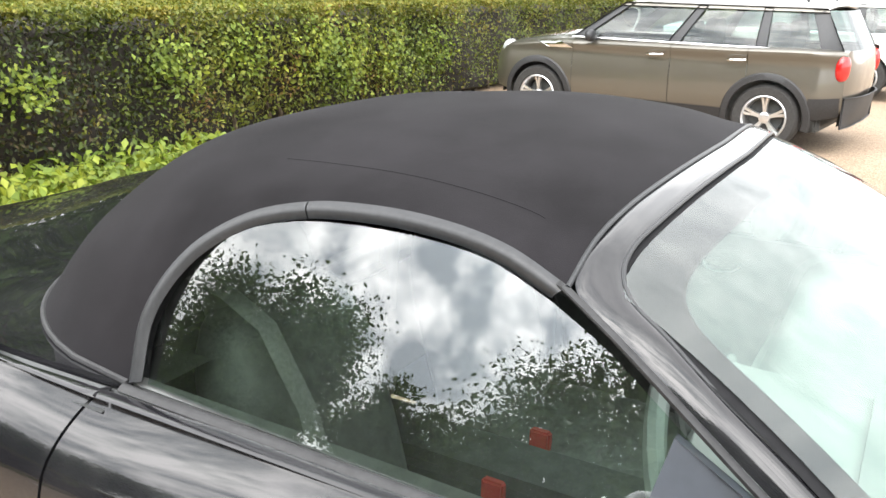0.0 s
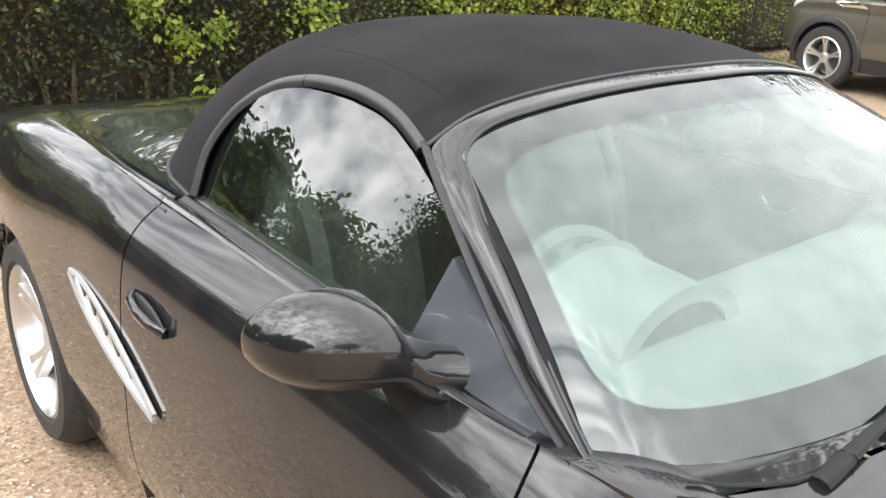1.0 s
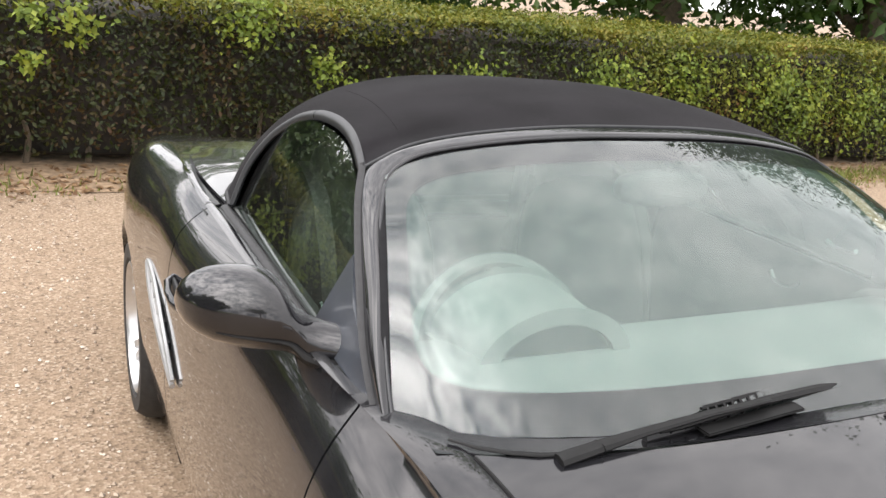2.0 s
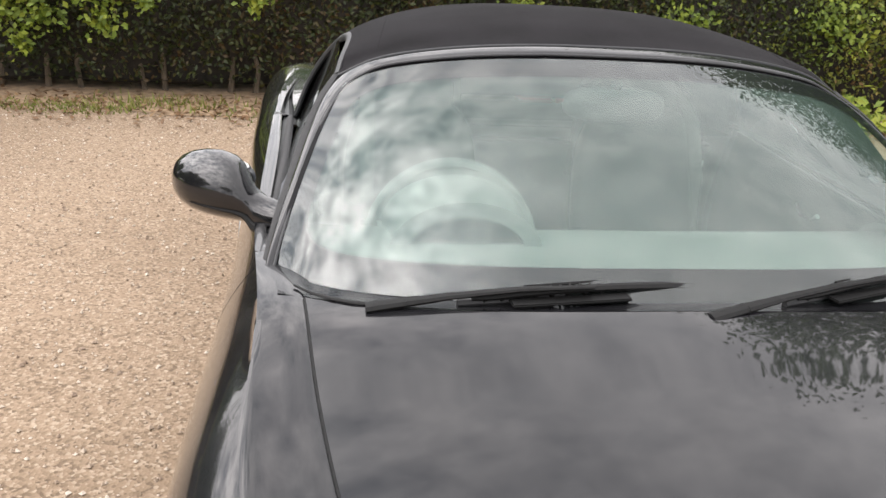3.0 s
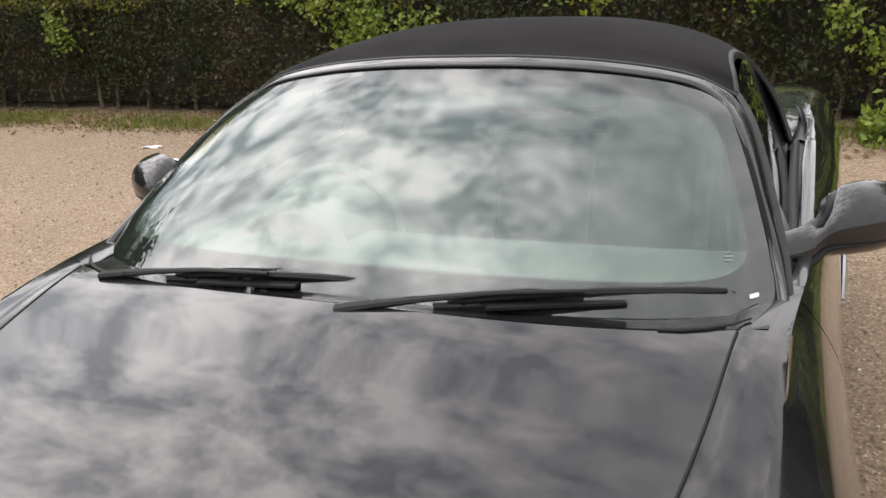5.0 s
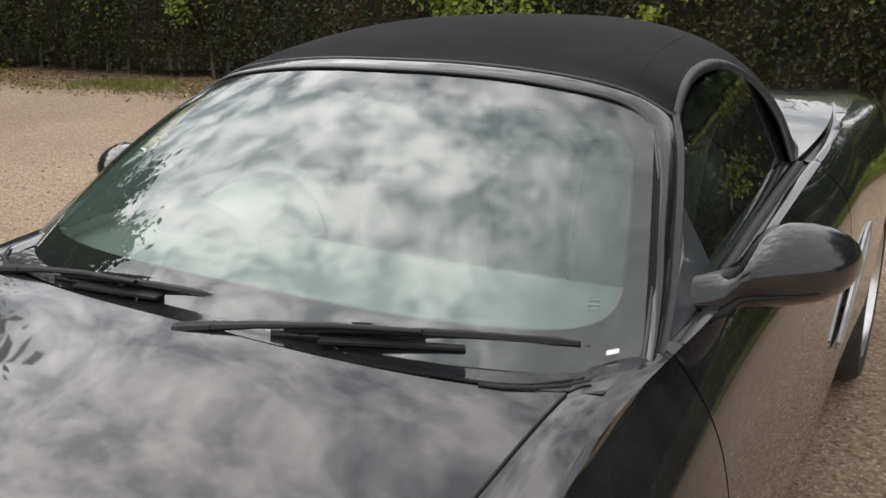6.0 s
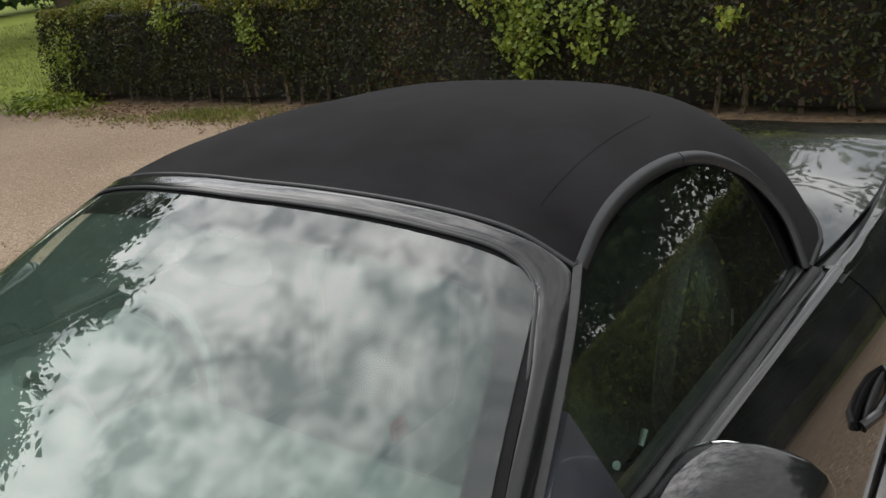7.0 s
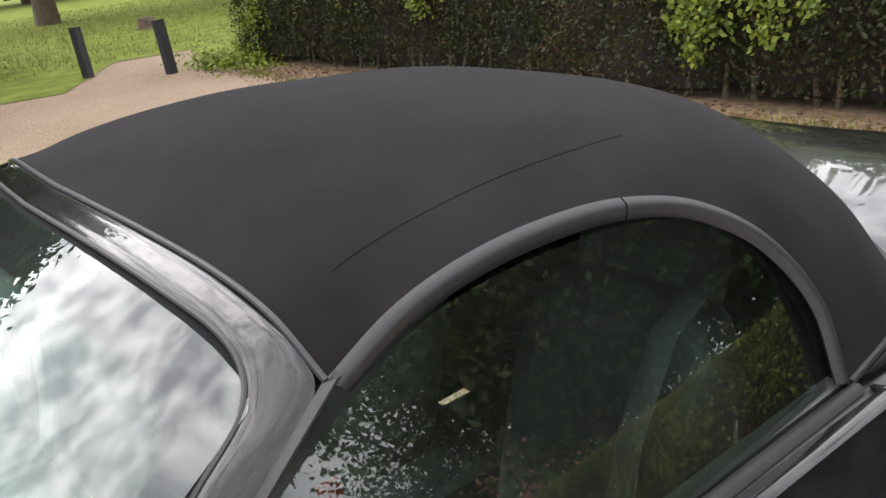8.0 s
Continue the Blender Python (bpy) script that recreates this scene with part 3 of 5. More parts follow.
def pane(u, v):
    p = side_glass(u, v)
    p[0] = pane_x(p[1], p[2])
    return p


def pane_normal(p):
    """Outward, from the slope of the even curve."""
    return Vector((math.copysign(1, p[0]), TOE + 2 * BOW_Y * p[1], LEAN + 2 * BOW_Z * (p[2] - 1))).normalized()


for ob in both_sides(pane, "side_window", M_SIDE, car, "green-tinted side window", 0.0, 60, 30):
    ob.visible_shadow = False
    ob.data.normals_split_custom_set_from_vertices([pane_normal(v.co) for v in ob.data.vertices])

# waist strip along the window's foot
both_sides(strip_along(BELT, lambda t: (1, 0, -0.12), 0.022, (0, 0, 1), rise=0.006, t1=0.72), "waist_seal", M_RUBBER, car, "", 0.006, 30, 4)

# ---- windscreen ----
bm = bmesh.new()
sheet(bm, lambda u, v: (lambda p, s: (s * p[0], p[1], p[2]))(screen(abs(2 * u - 1), v), 1 if u >= 0.5 else -1), 48, 20, 0.0, True)
face_out(bm, (0, -0.4, 1))
ws = part("windscreen", bm, M_GLASS, car, "raked windscreen with clouds reflected in it")
ws.visible_shadow = False
# a greenish diffuse sheet added behind the glass in place of cabin light
bm = bmesh.new()
sheet(bm, lambda u, v: (lambda p, s: (s * p[0], p[1], p[2]))(screen(0.99 * abs(2 * u - 1), 0.01 + 0.98 * v, -0.006), 1 if u >= 0.5 else -1), 48, 20, 0.0, True)
face_out(bm, (0, -0.4, 1))
film = part("inner_film", bm, M_LIGHT_VEIL, ws, "thin greenish veil added behind the glass for pale cabin light")
film.visible_shadow = False
bm = bmesh.new()


def clear_edge(x, w):
    """Below 1 within the clear part of the glass, a rounded rectangle."""
    return (abs(x / 0.905) ** 7 + abs((w - 0.505) / 0.395) ** 7) ** (1 / 7)


def border_point(x, w):
    p = screen(abs(x), max(0, w), -0.003)
    return (math.copysign(p[0], x), p[1], p[2])


# the glass with its clear part cut out, the cut drawn to a smooth line
grid = {}
for i in range(141):
    for j in range(71):
        x, w = -1.035 + 2.07 * i / 140, 1.04 * j / 70
        grid[i, j] = (x, w, clear_edge(x, w))
verts = {}


def border_vert(i, j):
    if (i, j) not in verts:
        x, w, e = grid[i, j]
        if e < 1:
            x, w = x / e, 0.505 + (w - 0.505) / e
        verts[i, j] = bm.verts.new(border_point(x, w))
    return verts[i, j]


for i in range(140):
    for j in range(70):
        ring = [(i, j), (i + 1, j), (i + 1, j + 1), (i, j + 1)]
        gx, gw = abs(grid[i, j][0]), grid[i, j][1]
        if max(grid[k][2] for k in ring) > 1.0 and (gx < 0.95 or gw < 0.9 or (gx - 0.95) / 0.1 + (gw - 0.9) / 0.16 < 0.85):
            bm.faces.new([border_vert(*k) for k in ring])
bmesh.ops.dissolve_degenerate(bm, dist=0.0002, edges=bm.edges)
face_out(bm, (0, -0.4, 1))
part("windscreen_border", bm, M_FRIT, car, "black printed edge of the windscreen")


FRAME_OUT = [(0.000, -0.325, 1.342), (0.144, -0.320, 1.340), (0.288, -0.308, 1.330), (0.414, -0.294, 1.313), (0.512, -0.286, 1.290), (0.566, -0.282, 1.266), (0.600, -0.298, 1.243), (0.629, -0.365, 1.212), (0.655, -0.445, 1.165), (0.681, -0.54, 1.105), (0.707, -0.645, 1.040), (0.722, -0.75, 0.985), (0.726, -0.83, 0.940)]
FRAME_IN = [(0.000, -0.374, 1.323), (0.144, -0.369, 1.321), (0.289, -0.359, 1.312), (0.405, -0.348, 1.297), (0.483, -0.344, 1.281), (0.531, -0.352, 1.262), (0.566, -0.380, 1.240), (0.593, -0.430, 1.214), (0.622, -0.495, 1.175), (0.652, -0.580, 1.120), (0.681, -0.672, 1.058), (0.704, -0.762, 0.996), (0.712, -0.845, 0.945)]

FRAME_IN = [tuple(a + (b - a) * (0.26 if k < 4 else 0.34 if k < 9 else 0.2) for a, b in zip(p, q)) for k, (p, q) in enumerate(zip(FRAME_IN, FRAME_OUT))]


def frame_strip(u, v):
    """Across the painted frame from the glass (v = 0) to the roof or the side window (v = 1)."""
    x = 2 * u - 1
    a, b = catmull(FRAME_IN, abs(x)), catmull(FRAME_OUT, abs(x))
    w = min(1, max(0, abs(x) * 2.2 - 1.0))
    out = np.array((0.55 * w, -0.35, 0.85))
    flat = 1 - (2 * v - 1) ** 4
    full = math.sin(math.pi * v)
    p = a + (b - a) * v + out * (0.002 + 0.004 * flat * (1 - w) + 0.010 * full * w - 0.004 * v * (1 - w))
    return (math.copysign(p[0], x), p[1], p[2])


bm = bmesh.new()
sheet(bm, frame_strip, 160, 14, 0.0, True)
face_out(bm, (0, -0.4, 1))
part("screen_frame", bm, M_BLACK, car, "black painted frame round the windscreen")


def round_line(curve, dy, dz, n=60):
    pts = [catmull(curve, k / n) for k in range(n + 1)]
    return [(-p[0], p[1] + dy, p[2] + dz) for p in pts[:0:-1]] + [(p[0], p[1] + dy, p[2] + dz) for p in pts]


bm = bmesh.new()
tube(bm, round_line(FRAME_IN, -0.002, 0.0005), 0.0034, 8)
part("screen_seal", bm, M_TRIM, car, "thin rubber seal along the glass")
bm = bmesh.new()
tube(bm, round_line(HEADER, 0.004, 0.0), 0.0036, 8)
part("roof_front_seal", bm, M_TRIM, car, "thin rubber lip along the front of the roof")
both_sides(strip_along(OUTER, lambda t: (0.15, 0.9, 0.1), 0.02, (1, 0, 0.3), rise=0.008), "pillar_seal", M_RUBBER, car, "", 0.008, 24, 4)
# ---- wheels ----
def make_wheel(radius, rim_r, width, spokes, double, material):
    """A road wheel on its local x axis, the outer face towards +x."""
    w = new("wheel")
    bm = bmesh.new()
    h = width / 2
    spin(bm, [(rim_r, -h), (radius - 0.03, -h), (radius - 0.006, -h * 0.75), (radius, -h * 0.5), (radius, h * 0.5), (radius - 0.006, h * 0.75), (radius - 0.03, h), (rim_r + 0.012, h), (rim_r, h * 0.86)], 48)
    part("tyre", bm, M_TYRE, w)
    bm = bmesh.new()
    spin(bm, [(rim_r + 0.004, h * 0.9), (rim_r - 0.008, h * 0.98), (rim_r - 0.022, h * 0.84), (rim_r - 0.03, h * 0.2), (rim_r - 0.035, -h * 0.8)], 48)
    spin(bm, [(0.0, h * 0.62), (0.03, h * 0.64), (0.055, h * 0.56), (0.06, h * 0.3)], 20)
    for k in range(spokes):
        a = k * math.tau / spokes
        for off in ((-0.10, 0.10) if double else (0.0,)):
            half = 0.020 if double else 0.042
            pts = []
            for i in range(5):
                t = i / 4
                rr = 0.045 + (rim_r - 0.062) * t
                pts.append((rr, a + off * (0.4 + 0.9 * t), half * (1.05 - 0.25 * math.sin(t * math.pi)), h * (0.56 + 0.26 * t * t)))
            rows = []
            for rr, ang, hw, x in pts:
                t = Vector((0, -math.sin(ang), math.cos(ang)))
                c = Vector((x, rr * math.cos(ang), rr * math.sin(ang)))
                rows.append([bm.verts.new(c + t * hw * 0.7), bm.verts.new(c - t * hw * 0.7), bm.verts.new(c - t * hw - Vector((0.03, 0, 0))), bm.verts.new(c + t * hw - Vector((0.03, 0, 0)))])
            for r0, r1 in zip(rows, rows[1:]):
                for q in range(4):
                    bm.faces.new((r0[q], r1[q], r1[(q + 1) % 4], r0[(q + 1) % 4]))
    bmesh.ops.recalc_face_normals(bm, faces=bm.faces)
    part("rim", bm, material, w, "silver alloy rim with slim spokes")
    bm = bmesh.new()
    spin(bm, [(0.0, -0.02), (0.16, -0.02), (0.16, -0.05), (0.0, -0.05)], 32)
    part("brake_disc", bm, M_DARK, w)
    return w


def put_wheel(proto, parent, m):
    w = copy_thing(proto, m)
    w.parent = parent
    return w


def drop_thing(ob):
    for o in (*ob.children_recursive, ob):
        bpy.data.objects.remove(o)


wheel = make_wheel(0.328, 0.238, 0.25, 5, True, M_ALLOY)
for side in (-1, 1):
    for a, x in zip(AXLES, (0.735, 0.755)):
        put_wheel(wheel, car, pose(side * x, a, 0.328, 12, 0, 0 if side > 0 else 180))
drop_thing(wheel)
for side in (-1, 1):
    for a in AXLES:
        bm = bmesh.new()
        spin(bm, [(0.40, 0.0), (0.40, 0.28)], 40, Matrix.Translation((0.48 if side > 0 else -0.76, a, 0.345)))
        for f in [f for f in bm.faces if f.calc_center_median().z < 0.22]:
            bm.faces.remove(f)
        part("arch_liner", bm, M_DARK, car)

# ---- door mirrors ----
for side in (-1, 1):
    mir = new("door_mirror")
    mir.parent = car
    mir["label"] = "black door mirror with a rounded shell"
    bm = bmesh.new()
    # along the mirror: the arm, the step up to the shell, and the rounded tip
    secs = [(0.690, -0.520, 0.986, 0.060, 0.042), (0.718, -0.492, 0.988, 0.062, 0.041), (0.744, -0.466, 0.991, 0.068, 0.041), (0.764, -0.443, 0.997, 0.078, 0.044), (0.776, -0.424, 1.010, 0.084, 0.050), (0.787, -0.412, 1.021, 0.092, 0.061), (0.805, -0.402, 1.029, 0.100, 0.068), (0.835, -0.390, 1.033, 0.104, 0.071), (0.870, -0.376, 1.034, 0.101, 0.069), (0.900, -0.364, 1.033, 0.092, 0.062), (0.924, -0.354, 1.032, 0.076, 0.050), (0.940, -0.347, 1.031, 0.054, 0.035), (0.948, -0.343, 1.030, 0.030, 0.019), (0.951, -0.342, 1.030, 0.008, 0.006)]
    rings = []
    for x, y, z, ry, rz in secs:
        rings.append([bm.verts.new((side * x, y + (ry * math.cos(a) if math.cos(a) < 0 else 0.35 * ry * math.cos(a)), z + rz * math.copysign(abs(math.sin(a)) ** 0.85, math.sin(a)))) for a in [k * math.tau / 32 for k in range(32)]])
    for r0, r1 in zip(rings, rings[1:]):
        for k in range(32):
            bm.faces.new((r0[k], r0[(k + 1) % 32], r1[(k + 1) % 32], r1[k]))
    bm.faces.new(rings[0])
    bm.faces.new(rings[-1])
    bmesh.ops.recalc_face_normals(bm, faces=bm.faces)
    part("mirror_shell", bm, M_BLACK, mir)
    bm = bmesh.new()
    blob(bm, (0.082, 0.006, 0.052), Matrix.Translation((side * 0.852, -0.345, 1.03)), 20, 10)
    part("mirror_glass", bm, M_CHROME, mir)
    # dark joint between the cap and the lower shell, opening out under the arm
    bm = bmesh.new()
    low = [(x, y - ry * 0.93 - 0.002, z - rz * 0.36 - 0.002) for x, y, z, ry, rz in secs[1:10]]
    tube(bm, [(side * x, y, z) for x, y, z in low], 0.004, 8, [3.2, 3.0, 2.4, 1.9, 1.5, 1.1, 0.8, 0.5, 0.2], 1.0)
    part("shell_joint", bm, M_WIPER, mir, "dark joint under the mirror cap")
    bm = bmesh.new()
    block(bm, (0.030, 0.006, 0.016), (side * 0.742, -0.532, 0.978), bevel=0.002)
    part("arm_insert", bm, M_VENT, mir, "small silver insert in the mirror arm")
    bm = bmesh.new()
    tube(bm, [(side * 0.700, -0.500, 0.970), (side * 0.722, -0.480, 0.970), (side * 0.745, -0.456, 0.973)], 0.026, 12, [1.25, 1.05, 0.9], 0.8)
    part("mirror_foot", bm, M_BLACK, mir)
    bm = bmesh.new()
    tri = [(0.652, -0.440, 1.130), (0.712, -0.41, 0.99), (0.712, -0.745, 0.984), (0.690, -0.56, 1.085)]
    vs = [bm.verts.new((side * x, y, z)) for x, y, z in tri]
    bm.faces.new((vs[0], vs[1], vs[2], vs[3]))
    got = bmesh.ops.extrude_face_region(bm, geom=bm.faces[:])
    for v in [g for g in got["geom"] if isinstance(g, bmesh.types.BMVert)]:
        v.co.x += side * 0.014
    bmesh.ops.recalc_face_normals(bm, faces=bm.faces)
    part("mirror_sail", bm, M_SAIL, mir, "dark grey corner panel", False)

# ---- side vents and door handles ----
for side in (-1, 1):
    vent = new("side_vent")
    vent.parent = car
    vent["label"] = "tall silver side intake with slats"
    A, B = (0.725, 0.74), (0.235, 0.58)   # upper rear and lower front tips: y, z
    n = 14
    def vent_x(y, z):
        return by_key([(0.3, 0.845), (0.42, 0.862), (0.66, 0.872), (0.9, 0.84)], z)[0] + 0.012 * (y - 0.3)
    bm = bmesh.new()
    top, bot = [], []
    for i in range(n + 1):
        t = i / n
        y, z = A[0] + (B[0] - A[0]) * t, A[1] + (B[1] - A[1]) * t
        wide = 0.062 * math.sin(math.pi * min(1, (1 - t) * 0.97 + 0.03)) ** 0.75 * (1 - 0.25 * t) + 0.004
        top.append((y - 0.1 * wide, z + wide * 0.75))
        bot.append((y + 0.1 * wide, z - wide * 0.55))
    for e0, lift in ((top, 0.006), (bot, 0.006)):
        tube(bm, [(side * (vent_x(y, z) + lift), y, z) for y, z in e0], 0.007, 6)
    part("vent_frame", bm, M_VENT, vent)
    bm = bmesh.new()
    g0 = [bm.verts.new((side * (vent_x(*p) + 0.003), *p)) for p in top]
    g1 = [bm.verts.new((side * (vent_x(*p) + 0.003), *p)) for p in bot]
    for i in range(n):
        bm.faces.new((g0[i], g0[i + 1], g1[i + 1], g1[i]))
    part("vent_plate", bm, M_VENT, vent)
    for t in (0.20, 0.34, 0.48, 0.62, 0.76):
        i = t * n
        k = int(i)
        f = i - k
        p = [top[k][c] + (top[k + 1][c] - top[k][c]) * f for c in (0, 1)]
        q = [bot[k][c] + (bot[k + 1][c] - bot[k][c]) * f for c in (0, 1)]
        mid = [p[c] * 0.45 + q[c] * 0.55 for c in (0, 1)]
        bm = bmesh.new()
        tri = [(p[0] - 0.004, p[1] - 0.006), (mid[0], mid[1]), (p[0] + 0.062, p[1] + 0.008)]
        vs = [bm.verts.new((side * (vent_x(*c) + 0.006), *c)) for c in tri]
        lo = [bm.verts.new((side * (vent_x(*c) - 0.006), *c)) for c in tri]
        bm.faces.new(vs)
        for a in range(3):
            bm.faces.new((vs[a], vs[(a + 1) % 3], lo[(a + 1) % 3], lo[a]))
        bmesh.ops.recalc_face_normals(bm, faces=bm.faces)
        part("vent_slot", bm, M_DARK, vent, "", False)
    handle = new("door_handle")
    handle.parent = car
    handle["label"] = "black door handle over a rounded recess"
    bm = bmesh.new()
    blob(bm, (0.008, 0.085, 0.030), Matrix.Translation((side * 0.858, 0.27, 0.80)) @ Euler((radians(8), 0, 0)).to_matrix().to_4x4(), 20, 10)
    part("recess", bm, M_RUBBER, handle)
    bm = bmesh.new()
    tube(bm, [(side * 0.855, 0.355, 0.818), (side * 0.876, 0.32, 0.818), (side * 0.881, 0.27, 0.811), (side * 0.876, 0.22, 0.803), (side * 0.858, 0.188, 0.792)], 0.010, 10, None, 1.2)
    part("grip", bm, M_BLACK, handle)

# ---- cowl and wipers ----
def cowl(u, v):
    x = (2 * u - 1) * 0.695
    a = catmull(SCREEN_BASE, min(1, abs(x) / 0.706))
    y0 = hood_edge(x) + 0.004
    z0 = skin(hood_edge(x), 6 - min(1, abs(x) / 0.653))[2] - 0.001
    b = np.array((x, min(y0, a[1] - 0.01), z0))
    t = np.array((x, a[1] + 0.012, a[2] + 0.001))
    p = b + (t - b) * v
    p[2] -= 0.002 * math.sin(math.pi * v)
    return p


bm = bmesh.new()
sheet(bm, cowl, 40, 5, 0.0, True)
face_out(bm, (0, 0, 1))
part("scuttle_panel", bm, M_BLACK, car, "glossy black panel under the wipers")

for side in (-1, 1):
    bm = bmesh.new()
    corner = [(0.668, -0.868), (0.640, -0.900), (0.605, -0.925), (0.570, -0.942), (0.535, -0.952)]
    tube(bm, [(side * x, y, skin(y, 6 - min(1, x / 0.653) * 0.99)[2] + 0.003) for x, y in corner], 0.005, 8, [0.5, 0.7, 0.9, 1.0, 0.8], 0.6)
    part("corner_rubber", bm, M_WIPER, car, "black rubber piece at the bonnet corner")

WIPERS = [((-0.528, -0.958, 1.004), (0.048, -0.906, 1.016)), ((0.030, -1.008, 1.012), (0.638, -0.793, 1.010))]
for base, tip in WIPERS:
    wp = new("wiper")
    wp.parent = car
    wp["label"] = "black windscreen wiper lying along the screen"
    b, t = Vector(base), Vector(tip)
    way = t - b
    up = Vector((0, -0.42, 0.9)).normalized()
    fore = Vector((0, -0.9, -0.42)).normalized()
    at = lambda k, h=0.0, f=0.0: b + way * k + up * h + fore * f
    bm = bmesh.new()
    tube(bm, [at(-0.04, 0.006), at(0.0, 0.010), at(0.08, 0.016), at(0.2, 0.024), at(0.4, 0.036, 0.004), at(0.62, 0.034, 0.006)], 0.009, 8, [1.5, 1.5, 1.35, 1.0, 0.8, 0.6], 0.6)
    part("arm", bm, M_WIPER, wp)
    bm = bmesh.new()
    block(bm, (0.006, 0.026, 0.014), (0, 0, 0), Matrix.Translation(at(0.07, 0.015)) @ way.to_track_quat("X", "Z").to_matrix().to_4x4(), 0.003)
    part("hinge", bm, M_RUBBER, wp)
    bm = bmesh.new()
    tube(bm, [at(0.22 + 0.78 * k / 10, 0.004) for k in range(11)], 0.006, 6, None, 1.3)
    part("blade", bm, M_RUBBER, wp)
    bm = bmesh.new()
    tube(bm, [at(0.26 + 0.72 * k / 12, 0.014 + 0.010 * math.sin(math.pi * k / 12)) for k in range(13)], 0.008, 6, [0.5] + [1] * 11 + [0.6], 0.8)
    for k in range(14):
        q = 0.30 + 0.05 * k
        tube(bm, [at(q, 0.003), at(q, 0.018)], 0.005, 5)
    for k in range(9):
        q = 0.44 + 0.03 * k
        tube(bm, [at(q, 0.014, -0.003), at(q, 0.016, -0.020)], 0.003, 5)
    tube(bm, [at(0.42, 0.016, -0.018), at(0.70, 0.016, -0.022)], 0.003, 5)
    part("blade_bracket", bm, M_WIPER, wp)
    bm = bmesh.new()
    q = way.to_track_quat("X", "Z").to_matrix().to_4x4()
    block(bm, (way.length * 0.36, 0.028, 0.005), (0, 0, 0), Matrix.Translation(at(0.55, 0.020, 0.020)) @ q, 0.002)
    part("spoiler", bm, M_WIPER, wp, "flat spoiler plate on the blade")

# ---- inside ----
bm = bmesh.new()
def dash(u, v):
    x = (2 * u - 1) * 0.66
    rows = [(0, -0.86, 0.975), (0.25, -0.68, 0.985), (0.55, -0.50, 0.975), (0.8, -0.42, 0.94), (1.0, -0.39, 0.80)]
    y, z = by_key(rows, v)
    return (x, y - 0.06 * (1 - (x / 0.66) ** 2) * (1 - v), z)
sheet(bm, dash, 24, 12, 0.02, True)
part("dashboard", bm, M_DASH, car, "grey dashboard")
bm = bmesh.new()
def binnacle(u, v):
    a, w, h = math.pi * u, 0.148 + 0.012 * v, 0.102 + 0.008 * v
    return (-0.335 + w * math.cos(a), -0.62 + 0.20 * v, 0.960 + h * math.sin(a))
def arch(u, v):
    """The front rim of the hood round its opening."""
    a, w, h = math.pi * u, 0.124 + 0.024 * v, 0.082 + 0.020 * v
    return (-0.333 - 0.002 * v + w * math.cos(a), -0.62, 0.960 + h * math.sin(a))
sheet(bm, binnacle, 20, 6, 0.012)
sheet(bm, arch, 20, 3, 0.006, True)
part("instrument_hood", bm, M_DASH, car)
# a dark half-round sheet closes the opening of the instrument hood
bm = bmesh.new()
sheet(bm, lambda u, v: (-0.333 + 0.122 * v * math.cos(math.pi * u), -0.606, 0.960 + 0.080 * v * math.sin(math.pi * u)), 20, 4, 0.004, True)
part("instrument_back", bm, M_DARK, car, "dark half-round sheet in the opening of the instrument hood")
bm = bmesh.new()
wm = Matrix.Translation((-0.335, -0.41, 0.898)) @ Euler((radians(72), 0, 0)).to_matrix().to_4x4()
pts = [wm @ Vector((0.185 * math.cos(a), 0.185 * math.sin(a), 0)) for a in [i * math.tau / 40 for i in range(41)]]
tube(bm, pts, 0.016, 8)
for a in (0, 120, 240):
    tube(bm, [wm @ Vector((0.03 * math.cos(radians(a + 210)), 0.03 * math.sin(radians(a + 210)), -0.01)), wm @ Vector((0.18 * math.cos(radians(a + 210)), 0.18 * math.sin(radians(a + 210)), 0))], 0.018, 8, None, 0.5)
blob(bm, (0.075, 0.07, 0.03), wm, 16, 8)
part("steering_wheel", bm, M_DASH, car, "grey three-spoke steering wheel")
for sx in (-0.36, 0.36):
    seat = new("seat")
    seat.parent = car
    seat["label"] = "grey leather sports seat with built-in headrest"
    bm = bmesh.new()
    m = Matrix.Translation((sx, 0.30, 0.72)) @ Euler((radians(-16), 0, 0)).to_matrix().to_4x4()
    blob(bm, (0.205, 0.10, 0.36), m, 20, 14, 0.6)
    part("backrest", bm, M_SEAT, seat)
    bm = bmesh.new()
    blob(bm, (0.13, 0.06, 0.11), Matrix.Translation((sx, 0.42, 1.06)) @ Euler((radians(-14), 0, 0)).to_matrix().to_4x4(), 16, 10, 0.65)
    part("headrest", bm, M_SEAT, seat)
    bm = bmesh.new()
    blob(bm, (0.25, 0.28, 0.10), Matrix.Translation((sx, 0.0, 0.45)), 20, 10, 0.6)
    part("cushion", bm, M_SEAT, seat)
bm = bmesh.new()
block(bm, (1.36, 0.06, 0.42), (0, 0.56, 0.76), bevel=0.02)
block(bm, (1.40, 1.5, 0.04), (0, -0.1, 0.30), bevel=0.01)
block(bm, (0.20, 0.95, 0.30), (0, -0.05, 0.46), bevel=0.03)
part("cabin_lining", bm, M_DARK, car)
